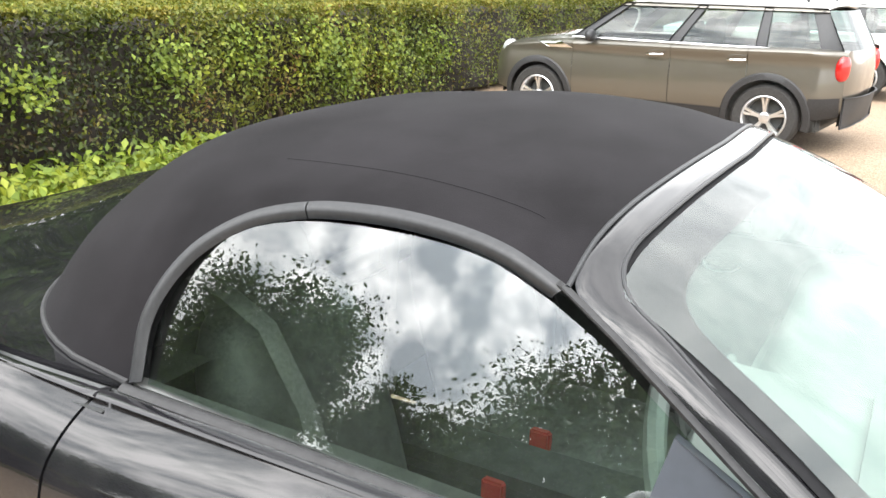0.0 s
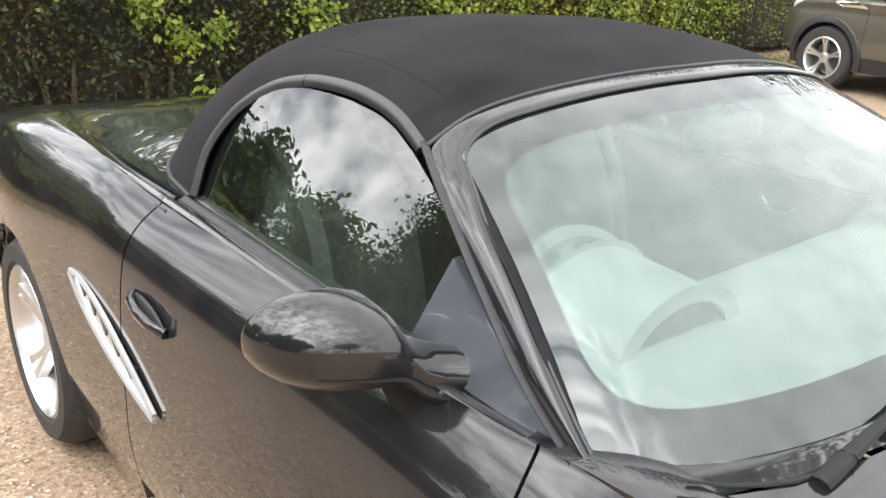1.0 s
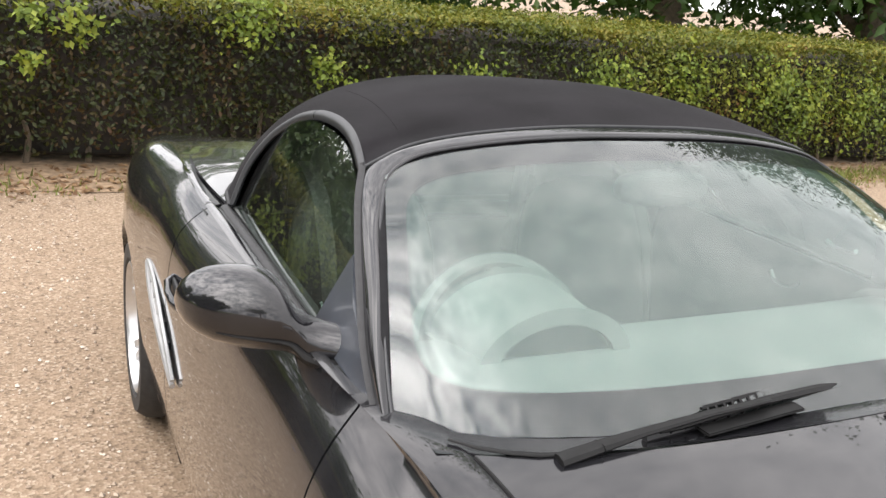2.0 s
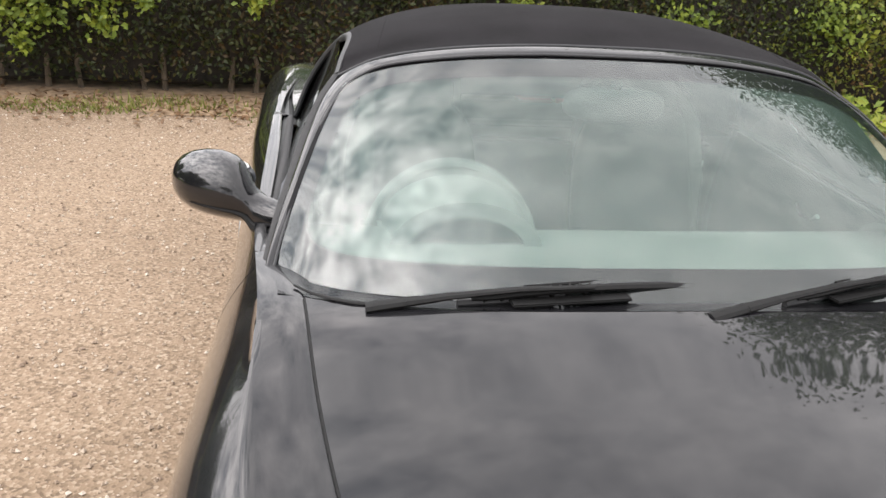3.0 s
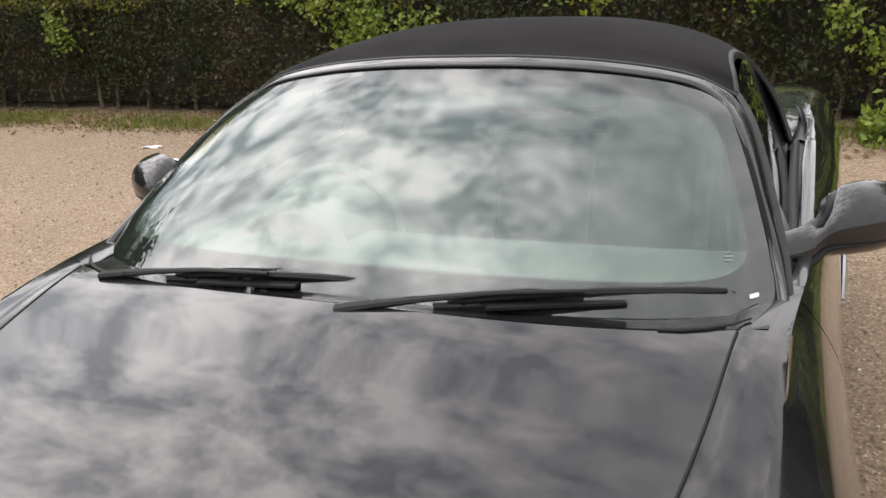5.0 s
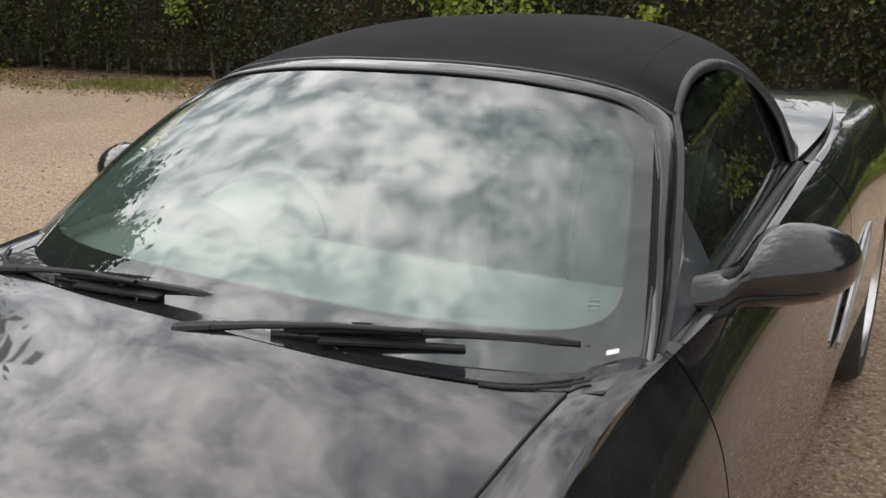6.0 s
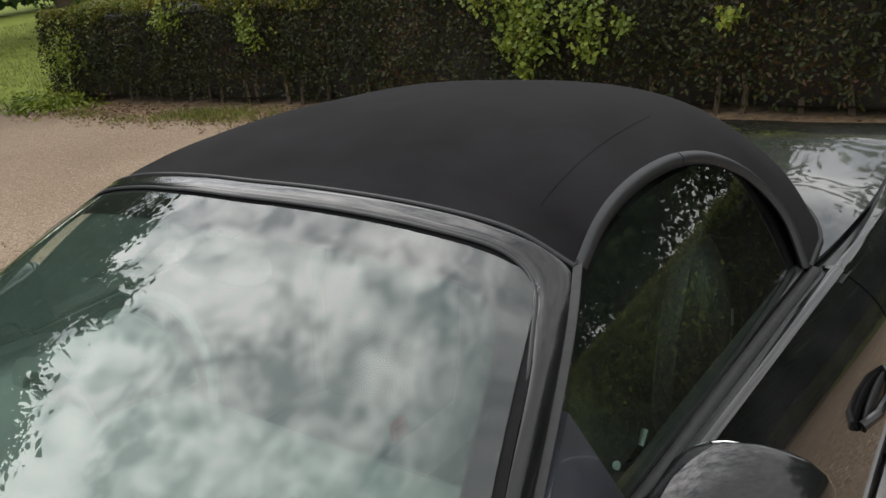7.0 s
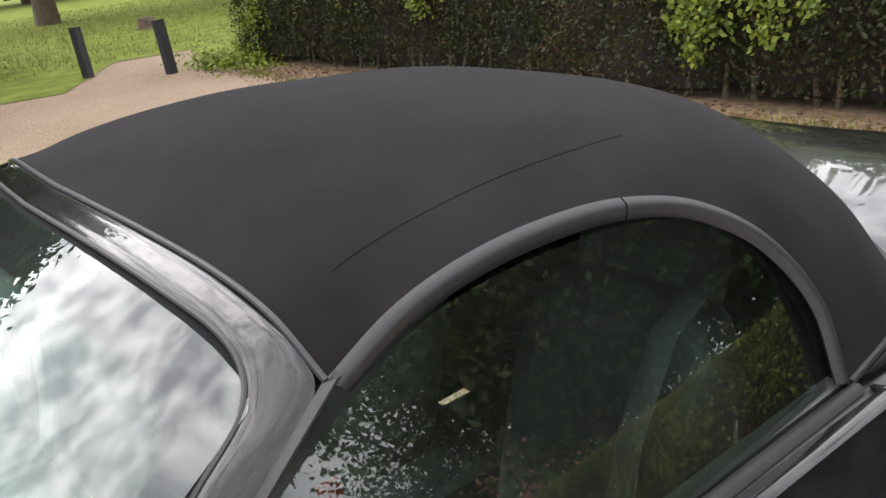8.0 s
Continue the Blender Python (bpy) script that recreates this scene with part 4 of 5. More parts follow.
for side in (-1, 1):
    bm = bmesh.new()
    sheet(bm, lambda u, v: (lambda b: (side * (b[0] - 0.01 - 0.05 * math.sin(v * 3.1)), b[1], b[2] - 0.005 - 0.60 * v))(catmull(BELT, u * 0.95)), 16, 8, 0.02, side < 0)
    part("door_card", bm, M_SEAT, car, "grey inner door lining")
    bm = bmesh.new()
    tube(bm, [(side * 0.630, -0.220 + 0.05 * k, 0.920 + dz) for k, dz in ((-1, 0.012), (-0.6, -0.004), (0, -0.010), (0.6, -0.006), (1, 0.014))], 0.008, 8, [0.9, 0.8, 0.8, 0.8, 1.0])
    part("inner_door_handle", bm, M_CHROME, car, "small bright handle inside the door")
bm = bmesh.new()
blob(bm, (0.115, 0.03, 0.038), Matrix.Translation((0.0, -0.42, 1.235)), 20, 10, 0.7)
tube(bm, [(0, -0.42, 1.26), (0, -0.43, 1.285)], 0.012, 8)
part("rear_view_mirror", bm, M_DARK, car, "dark inside mirror behind the windscreen")
for side in (-1, 1):
    bm = bmesh.new()
    tube(bm, [(side * 0.56, 0.50, 0.75), (side * 0.55, 0.50, 1.08), (side * 0.50, 0.50, 1.14), (side * 0.30, 0.50, 1.15), (side * 0.22, 0.50, 1.10), (side * 0.20, 0.50, 0.8)], 0.025, 8)
    part("roll_bar", bm, M_DARK, car)
# small things in the cabin and on the glass
M_BELT = plain("belt_webbing", (0.22, 0.23, 0.22), 0.7, vary=0.15, scale=120)
M_BUCKLE = plain("red_button", (0.45, 0.03, 0.02), 0.4)
for side in (-1, 1):
    bm = bmesh.new()
    tube(bm, [(side * 0.50, 0.44, 1.10), (side * 0.50, 0.36, 1.08), (side * 0.50, 0.28, 1.04), (side * 0.50, 0.20, 0.91), (side * 0.50, 0.15, 0.75), (side * 0.54, 0.16, 0.50)], 0.022, 8, None, 0.12)
    part("seat_belt", bm, M_BELT, car, "grey seat-belt webbing")
    bm = bmesh.new()
    block(bm, (0.022, 0.05, 0.05), (side * 0.12, 0.03, 0.60), bevel=0.005)
    part("belt_buckle", bm, M_BUCKLE, car, "red seat-belt buckle")
M_LABEL = plain("white_label", (0.75, 0.76, 0.74), 0.5, vary=0.05, scale=60)
M_ETCH = plain("etched_mark", (0.16, 0.19, 0.18), 0.5)
for side in (1,):
    bm = bmesh.new()
    block(bm, (0.004, 0.010, 0.04), (side * 0.578, 0.33, 0.89), bevel=0.002)
    part("belt_guide", bm, M_LABEL, car, "small white seat-belt guide")


def on_screen(x, v, lift):
    u = min(1.0, abs(x) / 0.706)
    p = screen(u, v, lift)
    return Vector((math.copysign(p[0], x), p[1], p[2]))


bm = bmesh.new()
sheet(bm, lambda u, v: on_screen(0.60 + 0.035 * u, 0.04 + 0.014 * v, 0.0015), 3, 2)
face_out(bm, (0, -0.4, 1))
part("screen_label", bm, M_LABEL, car, "small white label at the foot of the windscreen")
for k in range(3):
    bm = bmesh.new()
    sheet(bm, lambda u, v: on_screen(0.548 + 0.024 * u, 0.175 + 0.014 * k + 0.005 * v, 0.0012), 2, 1)
    face_out(bm, (0, -0.4, 1))
    part("etched_bar", bm, M_ETCH, car)
# lights of the roadster
for side in (-1, 1):
    bm = bmesh.new()
    blob(bm, (0.12, 0.16, 0.09), Matrix.Translation((side * 0.60, -1.80, 0.69)) @ Euler((radians(-35), 0, radians(side * 20))).to_matrix().to_4x4(), 20, 12)
    part("headlight", bm, M_LAMPGLASS, car)
    bm = bmesh.new()
    blob(bm, (0.16, 0.05, 0.07), Matrix.Translation((side * 0.50, 2.12, 0.74)), 20, 10)
    part("tail_light", bm, M_REDLAMP, car)


# ---- parked cars along the far side ----
def hatchback(name, label, at, colour, length=4.1, height=1.56, belt=1.0, cladding=True, group="parked cars"):
    """An upright five-door car with its nose towards local -y."""
    ob = thing(name, at, label, "car", group)
    k = length / 4.1
    wb = 1.2975 * k
    lines = [
        [(-2.05 * k, 0.55, 0.30), (-1.7 * k, 0.78, 0.25), (-1.0, 0.82, 0.24), (1.0, 0.82, 0.24), (1.7 * k, 0.80, 0.28), (2.02 * k, 0.62, 0.36)],
        [(-2.08 * k, 0.60, 0.52), (-1.7 * k, 0.85, 0.52), (-1.0, 0.89, 0.52), (1.0, 0.89, 0.52), (1.7 * k, 0.88, 0.52), (2.05 * k, 0.70, 0.55)],
        [(-2.02 * k, 0.60, 0.74), (-1.7 * k, 0.83, 0.80), (-1.0, 0.88, 0.84), (1.0, 0.885, 0.85), (1.7 * k, 0.87, 0.86), (2.02 * k, 0.72, 0.86)],
        [(-1.96 * k, 0.52, 0.84), (-1.65 * k, 0.74, 0.93), (-1.0, 0.82, belt - 0.015), (0.8, 0.845, belt + 0.01), (1.7 * k, 0.83, belt + 0.03), (1.99 * k, 0.70, belt + 0.02)],
        [(-1.96 * k, 0.0, 0.88), (-1.65 * k, 0.0, 0.99), (-1.0, 0.0, belt + 0.06), (0.8, 0.0, belt), (1.7 * k, 0.0, belt), (1.99 * k, 0.0, belt)],
    ]

    def surf(y, s):
        p = catmull([by_key(l, y) for l in lines], s / 4)
        return np.array((max(0, p[0]), y, p[1]))

    def trim(bm):
        for a in (-wb, wb):
            for f in [f for f in bm.faces if math.hypot(f.calc_center_median().y - a, f.calc_center_median().z - 0.34) < 0.37]:
                bm.faces.remove(f)
        for v in bm.verts:
            for a in (-wb, wb):
                d = Vector((0, v.co.y - a, v.co.z - 0.34))
                if d.length < 0.40 and v.is_boundary and v.co.z > 0.26:
                    d.normalize()
                    v.co.y, v.co.z = a + d.y * 0.37, 0.34 + d.z * 0.37

    cuts = [-1.96 * k, -0.86 * k, 0.28 * k, 1.08 * k, 1.98 * k]
    for side in (-1, 1):
        for nm, y0, y1 in zip(("front_wing", "front_door", "rear_door", "rear_quarter"), cuts, cuts[1:]):
            bm = bmesh.new()
            top = 3.35 if nm == "front_wing" else 3.05
            sheet(bm, lambda u, v: (lambda p: (side * p[0], p[1], p[2]))(surf(y0 + 0.003 + (y1 - y0 - 0.006) * u, 0.45 + (top - 0.45) * v)), 36, 20)
            bmesh.ops.recalc_face_normals(bm, faces=bm.faces)
            if sum(f.normal.x for f in bm.faces) * side < 0:
                bmesh.ops.reverse_faces(bm, faces=bm.faces)
            trim(bm)
            part(nm, bm, colour, ob)
        if cladding:
            for a in (-wb, wb):
                bm = bmesh.new()
                rows = []
                for i in range(25):
                    th = math.pi * (-0.08 + 1.16 * i / 24)
                    row = []
                    for r, out in ((0.37, 0.0), (0.375, 0.012), (0.43, 0.012), (0.445, 0.0)):
                        y, z = a + r * math.cos(th), 0.34 + r * math.sin(th)
                        x = surf(min(max(y, -1.95 * k), 1.95 * k), by_key([(0.2, 0.3), (0.52, 1), (0.84, 2), (1.0, 3)], z)[0])[0]
                        row.append(bm.verts.new((side * (x + out), y, z)))
                    rows.append(row)
                for r0, r1 in zip(rows, rows[1:]):
                    for q in range(3):
                        bm.faces.new((r0[q], r1[q], r1[q + 1], r0[q + 1]))
                bmesh.ops.recalc_face_normals(bm, faces=bm.faces)
                part("arch_cladding", bm, M_RUBBER, ob, "matt black wheel-arch edge")
            bm = bmesh.new()
            sheet(bm, lambda u, v: (lambda p: (side * (p[0] + 0.008), p[1], p[2]))(surf(-wb + 0.4 + (2 * wb - 0.8) * u, 0.02 + 0.55 * v)), 12, 4, 0.0, side < 0)
            part("sill_cladding", bm, M_RUBBER, ob)
    bm = bmesh.new()
    sheet(bm, lambda u, v: (lambda p, s: (s * p[0], p[1], p[2]))(surf(-1.96 * k + 1.12 * k * v, 4 - abs(2 * u - 1) * 0.68), 1 if u > 0.5 else -1), 24, 16, 0.01)
    part("bonnet", bm, colour, ob)
    for nm, y, sgn in (("front_bumper", -1.95 * k, -1), ("rear_end", 1.97 * k, 1)):
        zt = 0.86 if sgn < 0 else belt + 0.02
        bm = bmesh.new()
        sheet(bm, lambda u, v: ((2 * u - 1) * (0.60 + 0.1 * (sgn > 0)), y + sgn * (0.10 * math.sin(0.3 + 2.2 * v) * (1 - abs(2 * u - 1) ** 3) - 0.02), 0.30 + (zt - 0.30) * v), 20, 12, 0.0)
        part(nm, bm, M_RUBBER if cladding and sgn < 0 else colour, ob)
    if cladding:
        bm = bmesh.new()
        sheet(bm, lambda u, v: ((2 * u - 1) * 0.72, 1.99 * k + 0.105 * math.sin(0.3 + 1.1 * v) * (1 - abs(2 * u - 1) ** 3) - 0.012, 0.28 + 0.30 * v), 20, 6, 0.02)
        face_out(bm, (0, 1, 0))
        part("lower_bumper", bm, M_RUBBER, ob, "matt black lower bumper")
        for side in (-1, 1):
            bm = bmesh.new()
            sheet(bm, lambda u, v: (lambda p: (side * (p[0] + 0.008), p[1], p[2]))(surf(wb + 0.40 + (1.96 * k - wb - 0.40) * u, 0.3 + 0.85 * v)), 8, 4, 0.0, side < 0)
            face_out(bm, (side, 0, 0))
            part("bumper_corner", bm, M_RUBBER, ob)
    # glasshouse
    f0, f1, r0, r1 = -0.90 * k, -0.36 * k, 1.93 * k, 1.72 * k

    def gh(a, h):
        y = (f0 + (f1 - f0) * h) * (1 - a) + (r0 + (r1 - r0) * h) * a
        x = surf(max(y, -0.9), 3)[0] - 0.012 - 0.165 * h ** 1.25
        return np.array((x, y, belt + 0.01 + (height - 0.11 - belt) * h))

    panes = [(0.045, 0.40), (0.435, 0.72), (0.75, 0.94)]
    for side in (-1, 1):
        for a0, a1 in panes:
            bm = bmesh.new()
            sheet(bm, lambda u, v: (lambda p: (side * p[0], p[1], p[2]))(gh(a0 + (a1 - a0) * u, 0.02 + 0.9 * v)), 8, 6, 0.0, side > 0)
            face_out(bm, (side, 0, 0.2))
            o = part("side_window", bm, M_CARGLASS, ob)
            o.visible_shadow = False
        for a0, a1 in ((0.0, 0.05), (0.395, 0.44), (0.715, 0.755), (0.935, 1.0)):
            bm = bmesh.new()
            sheet(bm, lambda u, v: (lambda p: (side * (p[0] + 0.002), p[1], p[2]))(gh(a0 + (a1 - a0) * u, v)), 4, 8, 0.02, side > 0)
            part("window_pillar", bm, M_TRIM, ob)
        bm = bmesh.new()
        sheet(bm, lambda u, v: (lambda p: (side * (p[0] + 0.003), p[1], p[2]))(gh(u, 0.92 + 0.1 * v)), 20, 3, 0.02, side > 0)
        part("roof_edge", bm, colour, ob)
        bm = bmesh.new()
        tube(bm, [(side * (gh(t, 0.0)[0] + 0.012), gh(t, 0)[1], belt + 0.012) for t in [i / 12 for i in range(13)]], 0.010, 6)
        part("waist_strip", bm, M_CHROME, ob, "bright strip under the windows")
        bm = bmesh.new()
        tube(bm, [(side * 0.60, f1 + 0.15, height - 0.03), (side * 0.60, f1 + 0.2, height + 0.025), (side * 0.60, 0.6 * k, height + 0.035), (side * 0.60, r1 - 0.25, height + 0.02), (side * 0.60, r1 - 0.2, height - 0.03)], 0.016, 8)
        part("roof_rail", bm, M_TRIM, ob)
        bm = bmesh.new()
        blob(bm, (0.09, 0.05, 0.065), Matrix.Translation((side * 0.95, -0.62 * k, belt + 0.04)), 14, 8, 0.8)
        tube(bm, [(side * 0.84, -0.60 * k, belt), (side * 0.93, -0.61 * k, belt + 0.02)], 0.02, 6)
        part("door_mirror", bm, M_TRIM, ob)
        for hy in (0.12 * k, 0.98 * k):
            bm = bmesh.new()
            tube(bm, [(side * (surf(hy, 2.6)[0] + 0.004), hy - 0.09, belt - 0.115), (side * (surf(hy, 2.6)[0] + 0.03), hy - 0.06, belt - 0.112), (side * (surf(hy, 2.6)[0] + 0.03), hy + 0.06, belt - 0.108), (side * (surf(hy, 2.6)[0] + 0.004), hy + 0.09, belt - 0.105)], 0.012, 8)
            part("door_handle", bm, M_CHROME, ob)
        bm = bmesh.new()
        blob(bm, (0.075, 0.05, 0.125), Matrix.Translation((side * 0.755, 1.945 * k, 0.86)) @ Euler((0, 0, radians(-side * 35))).to_matrix().to_4x4(), 16, 10, 0.8)
        part("tail_light", bm, M_REDLAMP, ob, "red upright tail lamp")
        bm = bmesh.new()
        blob(bm, (0.12, 0.10, 0.10), Matrix.Translation((side * 0.63, -1.82 * k, 0.83)) @ Euler((radians(-25), 0, radians(side * 30))).to_matrix().to_4x4(), 16, 10)
        part("headlight", bm, M_LAMPGLASS, ob)
        if cladding:
            bm = bmesh.new()
            sheet(bm, lambda u, v: (lambda p: (side * (p[0] + 0.004), p[1], p[2]))(surf(-1.16 + 0.30 * u - 0.16 * v, 2.25 + 0.55 * v)), 6, 4, 0.004, side > 0)
            part("side_scuttle", bm, M_CHROME, ob, "bright slanted trim behind the front wheel")
    bm = bmesh.new()

    def top(u, v):
        x = 2 * u - 1
        a = gh(v, 1.0)
        return (x * a[0], a[1], a[2] + 0.085 * (1 - abs(x) ** 2.6) * min(1, 6 * v * (1 - v) + 0.35))
    sheet(bm, top, 20, 20, 0.02)
    bmesh.ops.recalc_face_normals(bm, faces=bm.faces)
    part("roof", bm, colour, ob)
    for nm, a in (("windscreen", 0.0), ("rear_window", 1.0)):
        bm = bmesh.new()
        sheet(bm, lambda u, v: (lambda p: ((2 * u - 1) * p[0], p[1] + (-1 if a == 0 else 1) * 0.10 * (1 - (2 * u - 1) ** 2), p[2]))(gh(a, v * 0.98)), 12, 6)
        face_out(bm, (0, -1 if a == 0 else 1, 0.5))
        o = part(nm, bm, M_CARGLASS, ob)
        o.visible_shadow = False
    bm = bmesh.new()
    for sx in (-0.36, 0.36):
        for y in (0.25, 1.15):
            blob(bm, (0.24, 0.10, 0.36), Matrix.Translation((sx, y * k, 0.90)) @ Euler((radians(-12), 0, 0)).to_matrix().to_4x4(), 12, 8, 0.6)
    block(bm, (1.5, 3.0 * k, 0.5), (0, 0.3, 0.48), bevel=0.05)
    part("cabin_interior", bm, M_DARK, ob)
    bm = bmesh.new()
    block(bm, (1.45, 3.6 * k, 0.2), (0, 0, 0.32), bevel=0.03)
    part("floor_pan", bm, M_DARK, ob)
    proto = make_wheel(0.335, 0.225, 0.21, 5, True, M_ALLOY)
    for side in (-1, 1):
        for a in (-wb, wb):
            put_wheel(proto, ob, pose(side * 0.78, a, 0.335, 20, 0, 0 if side > 0 else 180))
    drop_thing(proto)
    return ob


hatchback("parked_hatchback", "grey-brown upright hatchback with black wheel-arch edges on gravel", pose(8.55, 2.05, 0, 0, 0, 174), M_GREY, height=1.49)
hatchback("parked_hatchback", "white hatchback parked beyond the grey-brown car", pose(13.6, 1.7, 0, 0, 0, 178), M_WHITE, 4.2, 1.46, 0.95, False)
hatchback("parked_hatchback", "dark red hatchback parked beside the white one", pose(17.6, 1.2, 0, 0, 0, 178), M_RED, 4.2, 1.46, 0.95, False)


# ---- ground ----
rng = np.random.default_rng(7)
M_GRASS_SOIL = plain("turf", (0.165, 0.20, 0.045), 1.0, vary=0.3, scale=2.0, bump=0.02, spec=0.05)
M_EARTH = plain("leaf_litter_earth", (0.24, 0.165, 0.10), 0.95, vary=0.45, scale=12.0, bump=0.01)
bm = bmesh.new()
bmesh.ops.create_grid(bm, x_segments=80, y_segments=80, size=1.0)
for v in bm.verts:
    v.co.x, v.co.y = math.copysign(abs(v.co.x) ** 3, v.co.x) * 600, math.copysign(abs(v.co.y) ** 3, v.co.y) * 600
    v.co.z = 0.0
ground = tagged(part("ground", bm, M_GRAVEL), "pale brown gravel of the car park", "ground", kind="structure")


def flat_patch(name, outline, z, material, label, category, kind="structure"):
    bm = bmesh.new()
    vs = [bm.verts.new((x, y, z)) for x, y in outline]
    f = bm.faces.new(vs)
    bmesh.ops.triangulate(bm, faces=[f])
    return tagged(part(name, bm, material, None, "", False), label, category, kind=kind)


HEDGE_Y, HEDGE_END, HEDGE_TOP = 5.16, -11.4, 1.30
wavy = [(x, 4.55 + 0.13 * math.sin(x * 1.7) + 0.08 * math.sin(x * 4.1)) for x in np.linspace(-10.2, 26, 70)]
flat_patch("verge", wavy + [(26, 8.2), (-10.2, 8.2)], 0.006, M_EARTH, "brown earth and leaf litter under the hedge", "verge")
field = [(-11.9, 2.6), (-12.3, 1.2), (-13.5, -1.5), (-16, -8), (-60, -60), (-300, -60), (-300, 300), (60, 300), (26, 8.3), (-10.4, 8.3), (-10.6, 5.0), (-11.3, 4.6), (-14.5, 5.6), (-14.9, 4.3)]
flat_patch("field", field, 0.010, M_GRASS_SOIL, "mown grass field beyond the car park", "grass")


# ---- foliage ----
def leaves(name, pts, nrm, size, material, parent=None, label="", spread=0.9, long=1.6):
    """Many small bent leaves at pts, roughly facing nrm, as one mesh."""
    n = len(pts)
    d = rng.normal(size=(n, 3))
    nn = nrm + d * spread
    nn /= np.linalg.norm(nn, axis=1, keepdims=True)
    t = rng.normal(size=(n, 3))
    t -= (t * nn).sum(1, keepdims=True) * nn
    t /= np.linalg.norm(t, axis=1, keepdims=True)
    b = np.cross(nn, t)
    s = size * rng.uniform(0.6, 1.3, (n, 1))
    c = pts
    v = np.stack([c - t * s * long * 0.5, c + b * s * 0.42 + nn * s * 0.1, c + t * s * long * 0.5 - nn * s * 0.12, c - b * s * 0.42 + nn * s * 0.1], 1).reshape(-1, 3)
    q = np.arange(n)[:, None] * 4
    f = np.concatenate([q + np.array([[0, 1, 2]]), q + np.array([[0, 2, 3]])])
    me = bpy.data.meshes.new(name)
    me.vertices.add(len(v))
    me.vertices.foreach_set("co", v.astype(np.float32).ravel())
    me.loops.add(len(f) * 3)
    me.loops.foreach_set("vertex_index", f.astype(np.int32).ravel())
    me.polygons.add(len(f))
    me.polygons.foreach_set("loop_start", np.arange(0, len(f) * 3, 3, dtype=np.int32))
    me.update(calc_edges=True)
    me.materials.append(material)
    ob = new(name, me)
    if parent:
        ob.parent = parent
    if label:
        ob["label"] = label
    return ob


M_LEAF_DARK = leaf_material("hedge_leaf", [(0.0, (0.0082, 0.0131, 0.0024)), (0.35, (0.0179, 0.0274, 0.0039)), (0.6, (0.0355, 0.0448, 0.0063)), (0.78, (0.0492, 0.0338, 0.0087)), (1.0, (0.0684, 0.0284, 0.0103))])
M_LEAF_BRIGHT = leaf_material("bright_leaf", [(0.0, (0.0612, 0.1004, 0.0108)), (0.5, (0.1326, 0.1841, 0.018)), (1.0, (0.2652, 0.2846, 0.03))])
M_LEAF_MID = leaf_material("lighter_hedge_leaf", [(0.0, (0.0324, 0.05082, 0.0065)), (0.4, (0.081, 0.1063, 0.0117)), (0.75, (0.1404, 0.1478, 0.0182)), (1.0, (0.162, 0.08316, 0.026))])
M_LITTER = leaf_material("fallen_leaf", [(0.0, (0.08, 0.045, 0.02)), (0.5, (0.18, 0.10, 0.05)), (1.0, (0.30, 0.20, 0.10))])
# yellow-green top leaves, the light from above put into their paler colour
M_LEAF_LIT_TOP = leaf_material("lit_hedge_top_leaf", [(0.0, (0.0531, 0.0769, 0.0078)), (0.5, (0.1139, 0.1281, 0.0116)), (1.0, (0.2126, 0.1730, 0.0233))])
M_LEAF_TREE = leaf_material("tree_leaf", [(0.0, (0.02, 0.045, 0.01)), (0.5, (0.045, 0.09, 0.016)), (1.0, (0.09, 0.14, 0.03))])
# near-black hedge core: the shade among the twigs is put into its colour
M_SHADED_TWIG = plain("shaded_twigs", (0.0210, 0.0168, 0.0120), 0.9, vary=0.5, scale=20, bump=0.01)
M_BARK = plain("bark", (0.10, 0.075, 0.05), 0.9, vary=0.4, scale=14, bump=0.03)


def lump(x, z):
    return 0.14 * np.sin(x * 1.3 + 0.5) * np.sin(z * 2.1 + x * 0.4) + 0.07 * np.sin(x * 3.7 + z * 3) + 0.05 * np.sin(x * 8.1 - z * 5)


hedge = thing("hedge", (0, 0, 0), "long clipped green hedge with brown patches beside the gravel", "hedge")
hx0, hx1, deep = HEDGE_END, 26.0, 3.6
bm = bmesh.new()


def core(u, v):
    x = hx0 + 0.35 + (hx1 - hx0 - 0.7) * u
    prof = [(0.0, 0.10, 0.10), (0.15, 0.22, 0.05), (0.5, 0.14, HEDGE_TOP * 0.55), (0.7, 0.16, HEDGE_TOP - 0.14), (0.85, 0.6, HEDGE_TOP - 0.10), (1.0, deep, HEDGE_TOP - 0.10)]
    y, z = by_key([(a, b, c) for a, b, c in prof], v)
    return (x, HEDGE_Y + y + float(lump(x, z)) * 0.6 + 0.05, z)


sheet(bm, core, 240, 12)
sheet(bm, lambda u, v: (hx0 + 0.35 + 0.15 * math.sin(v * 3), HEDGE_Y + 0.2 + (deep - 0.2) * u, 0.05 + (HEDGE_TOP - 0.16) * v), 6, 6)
part("hedge_core", bm, M_SHADED_TWIG, hedge)
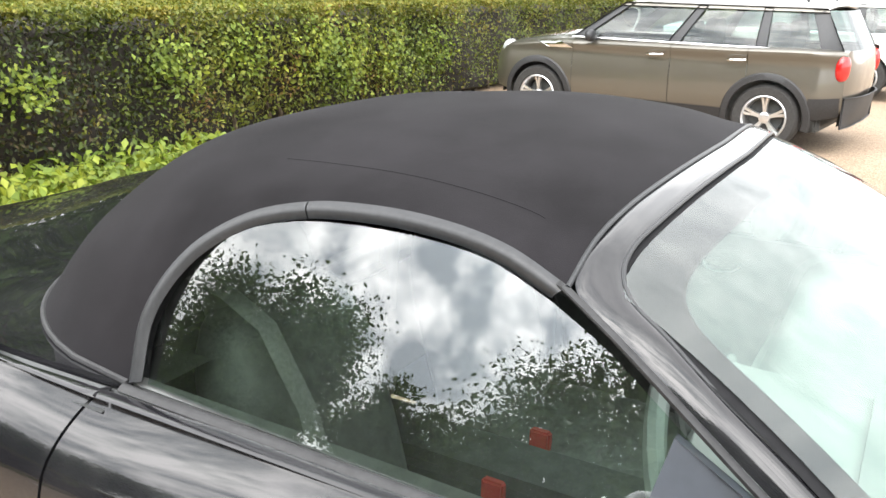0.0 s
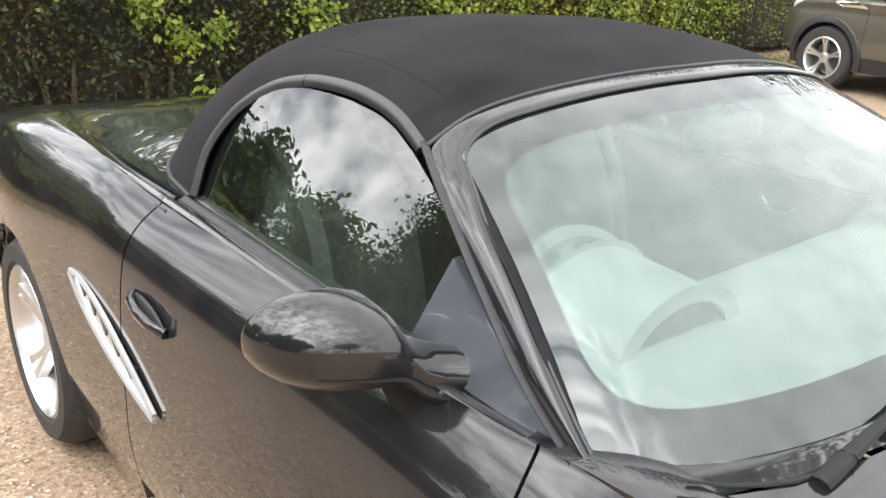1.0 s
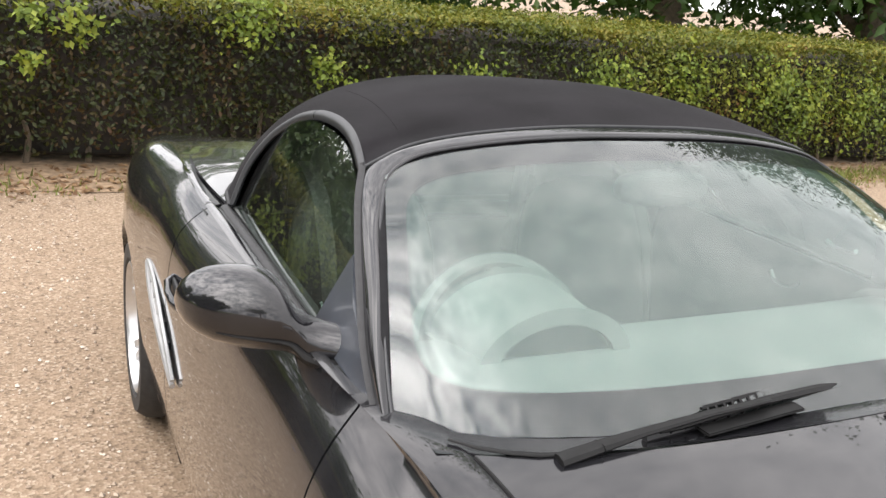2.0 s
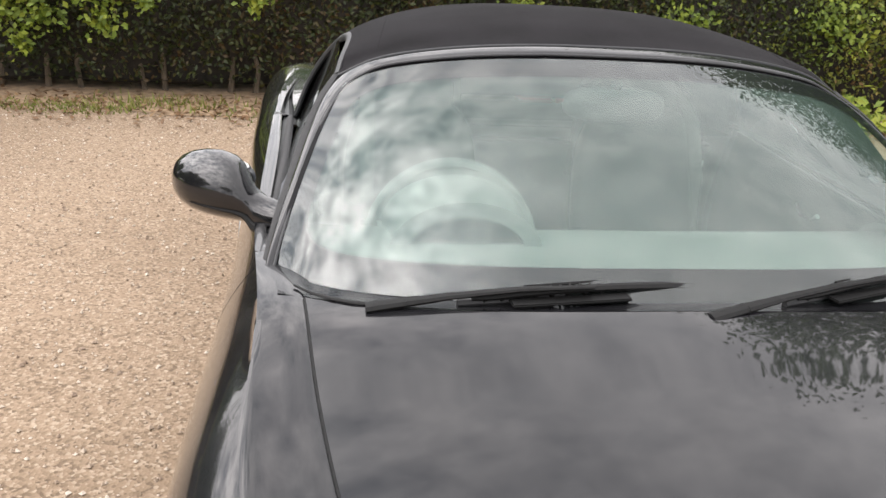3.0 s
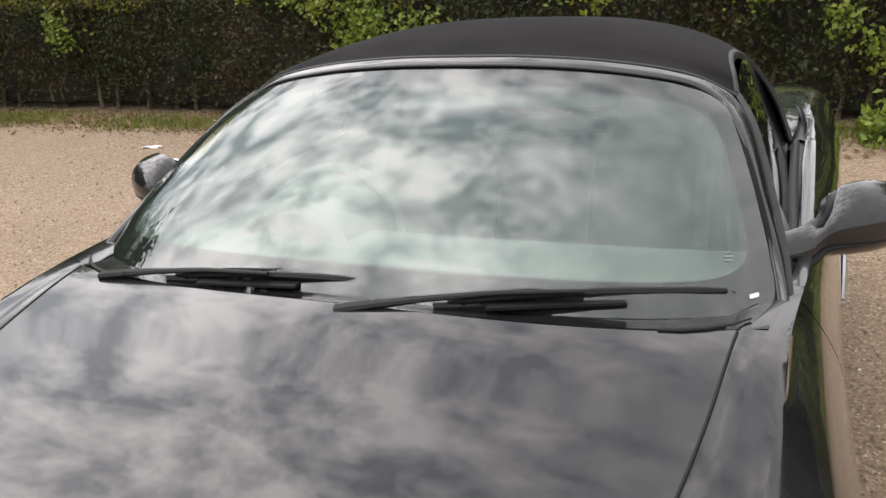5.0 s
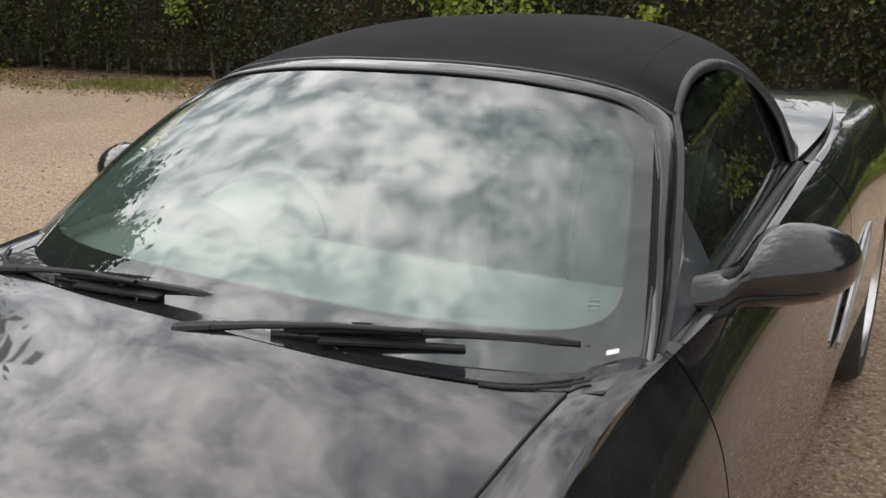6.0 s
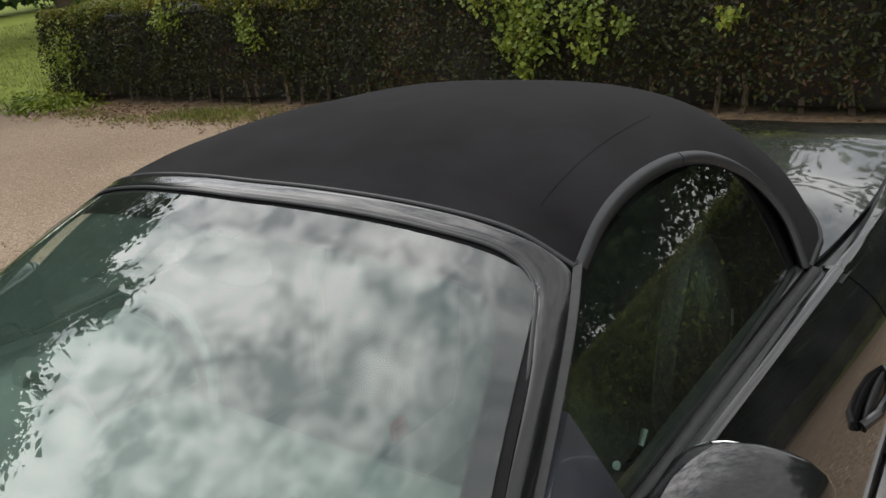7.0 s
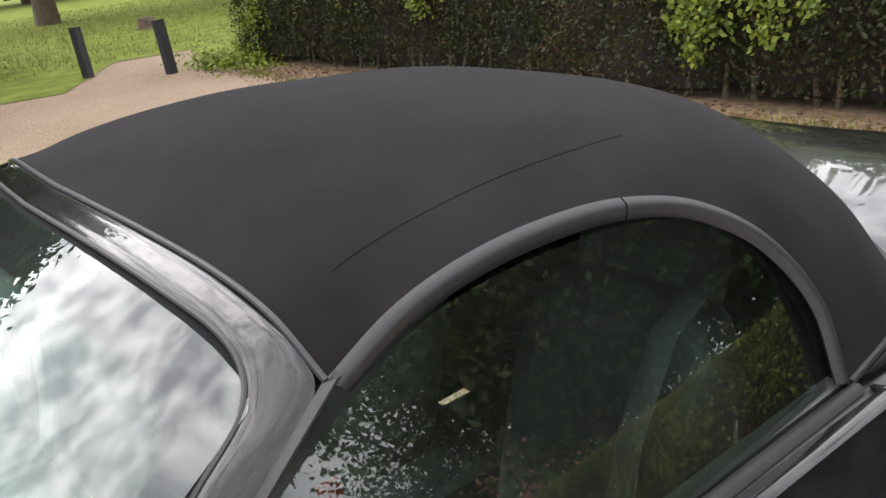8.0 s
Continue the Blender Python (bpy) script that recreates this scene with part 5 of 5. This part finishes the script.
# leaves of the face, the end and the top
n = 62000
x = np.where(rng.random(n) < 0.72, rng.uniform(hx0, 8.5, n), rng.uniform(8.5, hx1, n))
z = 0.10 + (HEDGE_TOP - 0.08) * rng.random(n) ** 0.85
thin = rng.random(n) < np.clip(0.25 + z / 0.5, 0, 1)
x, z = x[thin], z[thin]
y = HEDGE_Y + lump(x, z) * 0.6 + 0.10 * np.clip((z - 0.9) / 0.35, 0, 1) ** 2 + rng.normal(0, 0.05, len(x)) + 0.10 * (rng.random(len(x)) < 0.3)
# lighter leaves beyond about x = 3.4, with a ragged change-over
lighter = x + rng.normal(0, 0.5, len(x)) > 3.4
for sel, mm, lab in ((~lighter, M_LEAF_DARK, "small dark green and brown leaves"), (lighter, M_LEAF_MID, "lighter green leaves")):
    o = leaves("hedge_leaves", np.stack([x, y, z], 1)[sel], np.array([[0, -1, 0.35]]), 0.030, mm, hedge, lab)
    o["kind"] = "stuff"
n = 9000
x, y, z = hx0 + rng.normal(0, 0.06, n) + 0.12, HEDGE_Y + deep * rng.random(n), 0.08 + (HEDGE_TOP - 0.08) * rng.random(n)
x += lump(y * 2, z) * 0.6
o = leaves("hedge_end_leaves", np.stack([x, y, z], 1), np.array([[-1, -0.2, 0.35]]), 0.035, M_LEAF_DARK, hedge)
o["kind"] = "stuff"
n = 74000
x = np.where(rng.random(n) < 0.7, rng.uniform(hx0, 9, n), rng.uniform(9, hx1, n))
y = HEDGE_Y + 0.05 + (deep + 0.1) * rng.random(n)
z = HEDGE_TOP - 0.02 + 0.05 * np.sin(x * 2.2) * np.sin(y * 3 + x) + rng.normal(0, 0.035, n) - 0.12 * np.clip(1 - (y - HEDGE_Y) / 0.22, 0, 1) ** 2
o = leaves("hedge_top_leaves", np.stack([x, y, z], 1), np.array([[0, -0.2, 1.0]]), 0.032, M_LEAF_LIT_TOP, hedge, "yellow-green leaves along the top, coloured as lit from above")
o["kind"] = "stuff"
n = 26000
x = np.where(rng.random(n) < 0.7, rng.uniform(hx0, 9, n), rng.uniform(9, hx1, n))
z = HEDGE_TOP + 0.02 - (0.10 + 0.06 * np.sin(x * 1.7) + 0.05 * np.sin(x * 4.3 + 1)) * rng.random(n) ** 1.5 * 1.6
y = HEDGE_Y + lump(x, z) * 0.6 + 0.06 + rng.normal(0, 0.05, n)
o = leaves("hedge_shoulder_leaves", np.stack([x, y, z], 1), np.array([[0, -0.8, 0.8]]), 0.030, M_LEAF_LIT_TOP, hedge, "yellow-green leaves along the upper edge, coloured as lit from above")
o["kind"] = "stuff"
# brighter clumps of larger leaves
clumps = [(-4.24, 1.2, 0.12), (-3.86, 1.15, 0.15), (-3.5, 1.05, 0.18), (-3.1, 1.05, 0.3), (-3.1, 0.8, 0.3), (-2.9, 0.9, 0.25), (-2.85, 0.65, 0.2), (-3.2, 0.65, 0.18), (-3.03, 0.42, 0.13), (-2.42, 0.86, 0.25), (-2.4, 0.6, 0.15), (-2.05, 0.76, 0.1), (-1.18, 0.81, 0.1), (-1.15, 1.14, 0.12), (-0.85, 1.1, 0.2), (0.4, 1.15, 0.3), (1.04, 0.85, 0.2), (1.34, 0.58, 0.22), (1.64, 0.65, 0.15), (2.4, 0.8, 0.3), (3.9, 0.85, 0.35), (4.8, 0.9, 0.4), (5.84, 0.85, 0.5), (6.44, 0.7, 0.5), (7.37, 0.7, 0.5), (8.46, 0.7, 0.5), (-6.7, 0.9, 0.3), (-8.0, 1.1, 0.3), (-10.7, 0.7, 0.45)]
pts = []
for cx, cz, r in clumps:
    m = int(1900 * r * r) + 60
    px, pz = cx + rng.normal(0, r * 0.45, m), cz + rng.normal(0, r * 0.38, m)
    pz = np.clip(pz, 0.15, HEDGE_TOP + 0.03)
    pts.append(np.stack([px, HEDGE_Y + lump(px, pz) * 0.6 - 0.05 + rng.normal(0, 0.05, m), pz], 1))
pts = np.concatenate(pts)
o = leaves("bright_leaf_clumps", pts, np.array([[0, -1, 0.6]]), 0.043, M_LEAF_BRIGHT, hedge, "brighter clumps of larger leaves", 0.6, 1.3)
o["kind"] = "stuff"


def grass_blades(name, pts, height, material, label, category):
    n = len(pts)
    a = rng.uniform(0, math.tau, n)
    w = 0.006 + 0.004 * rng.random(n)
    h = height * rng.uniform(0.4, 1.2, n)
    side_v = np.stack([np.cos(a), np.sin(a), np.zeros(n)], 1) * w[:, None]
    lean = np.stack([rng.normal(0, 0.4, n), rng.normal(0, 0.4, n), np.ones(n)], 1) * h[:, None]
    v = np.stack([pts - side_v, pts + side_v, pts + lean], 1).reshape(-1, 3)
    f = np.arange(n * 3).reshape(-1, 3)
    return tagged(data_mesh(name, v, f, material), label, category, kind="stuff")


M_BLADE = leaf_material("grass_blade", [(0.0, (0.08, 0.10, 0.020)), (0.5, (0.15, 0.175, 0.035)), (1.0, (0.26, 0.26, 0.07))])
n = 16000
x = rng.uniform(-10.4, 12, n)
keep = (np.sin(x * 2.3) + np.sin(x * 0.9 + 1) + rng.normal(0, 0.6, n)) > 0.5
x = x[keep]
y = 4.78 + 0.16 * rng.normal(size=len(x)) + 0.1 * np.sin(x * 1.7)
grass_blades("verge_grass", np.stack([x, y, np.full(len(x), 0.006)], 1), 0.07, M_BLADE, "thin grass and moss along the foot of the hedge", "grass")
n = 3500
x = np.concatenate([rng.uniform(1.2, 4.2, n), rng.normal(-11.2, 0.5, 1200)])
y = np.concatenate([4.75 + 0.22 * rng.normal(size=n), rng.normal(4.85, 0.25, 1200)])
z = np.abs(rng.normal(0, 0.10, len(x))) + 0.02
o = leaves("verge_weeds", np.stack([x, y, z], 1), np.array([[0, -0.5, 1.0]]), 0.055, M_LEAF_BRIGHT)
tagged(o, "leafy green weeds at the foot of the hedge", "weeds", kind="stuff")
n = 50000
x = -11.5 - 28 * rng.random(n) ** 1.6
y = rng.uniform(-2, 26, n)
keep = ~((x > -15) & (y < 5.7) & (y > 0)) & ~((x > -14.6) & (y < 6)) & ((x < -10.9))
grass_blades("field_grass", np.stack([x[keep], y[keep], np.full(keep.sum(), 0.012)], 1), 0.10, M_BLADE, "short mown grass of the field", "grass")


# ---- posts, stump, trees ----
M_POST = plain("dark_stained_wood", (0.02, 0.022, 0.024), 0.7, vary=0.4, scale=30, bump=0.004)
M_STUMP = plain("stump_wood", (0.11, 0.08, 0.055), 0.9, vary=0.4, scale=12, bump=0.01)
for (px, py), lean in zip(((-11.72, 4.14), (-13.28, 3.36)), (4, 3)):
    p = thing("bollard", pose(px, py, 0, 0, -lean, 20), "square black wooden bollard at the field path", "bollard", "bollards")
    bm = bmesh.new()
    block(bm, (0.14, 0.14, 0.80), (0, 0, 0.38), bevel=0.012)
    part("post", bm, M_POST, p)
    bm = bmesh.new()
    block(bm, (0.145, 0.145, 0.02), (0, 0, 0.785), bevel=0.004)
    part("cap", bm, M_POST, p, "worn grey top")


def tree(at, height, crown_r, name="tree", label="broad leafy tree standing round the car park", n=9000, low=0.3, leaf=0.16, bare=0.0, seed=1):
    ob = thing(name, at, label, "tree", "trees")
    r = random.Random(seed)
    bm = bmesh.new()
    th = height * 0.55
    trunk = [(0, 0, -0.1), (0.03, 0.02, height * 0.12), (0.1, 0.0, height * 0.3), (0.06, 0.08, th)]
    tube(bm, trunk, height * 0.024, 10, [1.35, 1.0, 0.8, 0.5])
    tips = []
    for i in range(16):
        a, el = r.uniform(0, math.tau), r.uniform(0.15, 1.2)
        z0 = r.uniform(height * low, th)
        ln = crown_r * r.uniform(0.65, 1.05)
        d = Vector((math.cos(a) * math.cos(el), math.sin(a) * math.cos(el), math.sin(el)))
        p0 = Vector((0.05, 0.03, z0))
        p1 = p0 + d * ln * 0.5 + Vector((0, 0, 0.2))
        p2 = p0 + d * ln + Vector((0, 0, height * 0.06))
        tube(bm, [p0, p1, p2], height * 0.009, 6, [1.2, 0.7, 0.25])
        tips += [p1, p2]
        for j in range(4):
            q = p1 + (p2 - p1) * r.random() + Vector((r.gauss(0, 1), r.gauss(0, 1), r.gauss(0.3, 0.8))) * crown_r * 0.24
            tube(bm, [p1 + (p2 - p1) * r.random() * 0.6, q], height * 0.0035, 5, [1, 0.3])
            tips.append(q)
    part("trunk", bm, M_BARK, ob)
    k = len(tips)
    idx = rng.integers(0, k, n)
    base = np.array([tuple(t) for t in tips])[idx]
    off = rng.normal(size=(n, 3)) * crown_r * 0.16
    pts = base + off
    pts[:, 2] = np.maximum(pts[:, 2], height * low * 0.75)
    o = leaves("crown", pts, np.array([[0, 0, 0.6]]), leaf, M_LEAF_TREE, ob, "uneven crown of small leaves")
    o["kind"] = "stuff"
    return ob


tree((-24.2, 20.2, 0), 12.0, 4.3, n=46000, low=0.08, leaf=0.17, seed=3)
tree((-27.6, 14.6, 0), 11.2, 2.6, n=22000, low=0.10, leaf=0.16, seed=13)
tree((-31.3, 7.4, 0), 14, 5.5, n=30000, low=0.20, leaf=0.18, seed=4)
tree((-14.0, 27.0, 0), 4.6, 3.0, n=14000, low=0.10, leaf=0.28, seed=5)
tree((-17.5, -0.8, 0), 9.9, 3.9, n=60000, low=0.12, leaf=0.26, seed=6)
tree((-18.5, -7.0, 0), 10, 4.2, n=45000, low=0.12, leaf=0.26, seed=7)
tree((-10.0, -20.0, 0), 12, 4.5, n=10000, leaf=0.22, seed=8)
for k, (tx, ty, th) in enumerate(((-4.0, 12.1, 2.9), (0.2, 11.8, 2.8), (4.4, 12.0, 3.3))):
    tree((tx, ty, 0), th, 1.9, n=11000, low=0.10, leaf=0.12, seed=40 + k, label="low leafy tree standing behind the hedge")
tree((9.6, 11.6, 0), 12, 5.0, n=60000, low=0.10, leaf=0.15, seed=9)
tree((14.6, 11.2, 0), 12, 5.0, n=60000, low=0.10, leaf=0.15, seed=10)
tree((21.5, 10.4, 0), 8.5, 3.4, n=7000, low=0.10, leaf=0.13, seed=11, label="half-bare tree beyond the hedge and the parked cars")
for k, (tx, ty, th) in enumerate(((-62, 14, 13), (-58, 24, 15), (-60, 36, 14), (-46, 40, 16), (-70, 4, 12), (-40, 52, 9), (-66, -10, 13))):
    tree((tx, ty, 0), th, 6.5, n=7000, low=0.06, leaf=0.55, seed=20 + k, label="tall leafy tree at the far edge of the field")
s = thing("tree_stump", (-21.5, 7.34, 0), "sawn tree stump in the grass", "stump")
bm = bmesh.new()
spin(bm, [(0.0, 0.30), (0.19, 0.30), (0.215, 0.27), (0.22, 0.12), (0.31, 0.0)], 20, Euler((0, radians(-90), 0)).to_matrix().to_4x4())
part("stump", bm, M_STUMP, s)

# second hedge beyond the field path
hedge2 = thing("hedge", (0, 0, 0), "dark clipped hedge at the far side of the field path", "hedge")
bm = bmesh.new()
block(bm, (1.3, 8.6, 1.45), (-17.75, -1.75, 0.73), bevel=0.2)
part("hedge_core", bm, M_SHADED_TWIG, hedge2)
n = 16000
f = rng.random(n)
x = np.where(f < 0.5, -17.05, np.where(f < 0.75, rng.uniform(-18.5, -17.0, n), -17.7)) + rng.normal(0, 0.08, n)
y = np.where((f >= 0.5) & (f < 0.75), 2.6, rng.uniform(-6, 2.65, n)) + rng.normal(0, 0.08, n)
z = np.where(f < 0.75, rng.uniform(0.05, 1.5, n), 1.5) + rng.normal(0, 0.05, n)
x = np.where(f >= 0.75, rng.uniform(-18.4, -17.0, n), x)
o = leaves("hedge_leaves", np.stack([x, y, z], 1), np.array([[0.6, 0.5, 0.6]]), 0.06, M_LEAF_DARK, hedge2)
o["kind"] = "stuff"

# stems in the thin foot of the hedge
for k in range(60):
    bm = bmesh.new()
    sx = -10.9 + k * 0.36 + 0.1 * math.sin(k * 2.7)
    tube(bm, [(sx, HEDGE_Y + 0.22, 0.0), (sx + 0.03 * math.sin(k), HEDGE_Y + 0.24, 0.2), (sx + 0.06 * math.sin(k * 3), HEDGE_Y + 0.3, 0.45)], 0.022, 6, [1.3, 1.0, 0.7])
    part("stem", bm, M_BARK, hedge)

# litter
M_PAPER = plain("pale_litter", (0.78, 0.78, 0.76), 0.7, vary=0.05, scale=40)
M_BLUE = plain("blue_litter", (0.12, 0.2, 0.45), 0.6)
for (lx, ly, lw, ld, rot, mm, lab) in ((-4.59, 4.88, 0.12, 0.05, 10, M_PAPER, "white scrap of paper on the verge"), (-4.51, 3.78, 0.17, 0.05, 20, M_PAPER, "white strip of paper on the gravel"), (1.64, 4.62, 0.08, 0.06, 40, M_PAPER, "crumpled white paper beside the weeds"), (-3.23, 3.19, 0.05, 0.03, 0, M_BLUE, "small blue scrap on the gravel")):
    bm = bmesh.new()
    sheet(bm, lambda u, v: (lw * (u - 0.5), ld * (v - 0.5), 0.012 + 0.012 * math.sin(u * 7) * math.cos(v * 5)), 6, 4, 0.006)
    ob = part("litter", bm, mm)
    ob.matrix_world = pose(lx, ly, 0, 0, 0, rot)
    tagged(ob, lab, "litter", "scraps of litter")

# brick house far beyond the cars
M_BRICK = plain("red_brick", (0.30, 0.12, 0.075), 0.9, vary=0.3, scale=9, bump=0.01)
M_ROOFTILE = plain("roof_tile", (0.16, 0.08, 0.06), 0.85, vary=0.3, scale=6, bump=0.02)
M_FRAME = plain("white_frame", (0.78, 0.78, 0.76), 0.5, vary=0.05, scale=20)
house = thing("house", pose(64, 31, 0, 0, 0, -20), "red brick house beyond the hedge and cars", "house")
bm = bmesh.new()
block(bm, (26, 8, 5.2), (0, 0, 2.6), bevel=0.03)
part("wall", bm, M_BRICK, house)
bm = bmesh.new()
sheet(bm, lambda u, v: (-13.4 + 26.8 * u, -4.5 + 9 * v, 5.2 + 3.0 * (1 - abs(2 * v - 1))), 2, 8, 0.15)
face_out(bm, (0, 0, 1))
part("roof", bm, M_ROOFTILE, house)
for k in range(6):
    for zz in (1.5, 3.9):
        win = new("window")
        win.parent = house
        bm = bmesh.new()
        block(bm, (1.5, 0.12, 1.3), (-10.5 + k * 4.2, -4.02, zz), bevel=0.02)
        part("frame", bm, M_FRAME, win)
        bm = bmesh.new()
        block(bm, (1.3, 0.04, 1.1), (-10.5 + k * 4.2, -4.09, zz))
        part("pane", bm, M_SCUTTLE, win)

# fallen leaves along the verge and loose stones on the gravel
n = 5200
x = rng.uniform(-11.0, 10.0, n)
y = 4.75 + 0.30 * rng.normal(size=n)
keep = (y < 5.3) & (y > 4.05)
o = leaves("fallen_leaves", np.stack([x, y, np.full(n, 0.014)], 1)[keep], np.array([[0, 0, 1.0]]), 0.035, M_LITTER, None, "", 0.35)
tagged(o, "dry brown leaves along the foot of the hedge", "leaves", kind="stuff")
n = 12000
x = rng.uniform(-10.5, 10.5, n)
y = 4.55 + 0.12 * rng.normal(size=n) + 0.1 * np.sin(x * 1.7)
keep = np.sin(x * 1.9 + 0.7) + np.sin(x * 4.3) + rng.normal(0, 0.5, n) > 0.35
grass_blades("moss", np.stack([x[keep], y[keep], np.full(keep.sum(), 0.006)], 1), 0.03, M_BLADE, "yellow-green moss along the edge of the gravel", "moss")
M_STONE, st_nt, st_b = material("loose_stone")
st_g = st_nt.nodes.new("ShaderNodeNewGeometry")
st_nt.links.new(ramp_node(st_nt, st_g.outputs["Random Per Island"], [(0.0, (0.20, 0.14, 0.10)), (0.5, (0.40, 0.31, 0.23)), (1.0, (0.66, 0.58, 0.49))]), st_b.inputs["Base Color"])
st_b.inputs["Roughness"].default_value = 0.85
n = 14000
left = rng.random(n) < 0.68
x = np.where(left, -0.95 - 4.2 * rng.random(n) ** 1.2, 0.95 + 2.0 * rng.random(n))
y = np.where(left, rng.uniform(-1.8, 4.4, n), rng.uniform(-1.5, 3.0, n))
r = 0.004 + 0.008 * rng.random(n) ** 3
octa = np.array([(1, 0, 0), (0, 1, 0), (-1, 0, 0), (0, -1, 0), (0, 0, 0.8), (0, 0, -0.5)], float)
tri = np.array([(0, 1, 4), (1, 2, 4), (2, 3, 4), (3, 0, 4), (1, 0, 5), (2, 1, 5), (3, 2, 5), (0, 3, 5)])
a = rng.uniform(0, math.tau, n)
jit = octa[None] * rng.uniform(0.6, 1.3, (n, 6, 1)) * r[:, None, None]
vx = jit[:, :, 0] * np.cos(a)[:, None] - jit[:, :, 1] * np.sin(a)[:, None] + x[:, None]
vy = jit[:, :, 0] * np.sin(a)[:, None] + jit[:, :, 1] * np.cos(a)[:, None] + y[:, None]
vz = jit[:, :, 2] + r[:, None] * 0.35
tagged(data_mesh("loose_stones", np.stack([vx, vy, vz], 2).reshape(-1, 3), (tri[None] + np.arange(n)[:, None, None] * 6).reshape(-1, 3), M_STONE), "small loose stones on the gravel", "stones", kind="stuff")
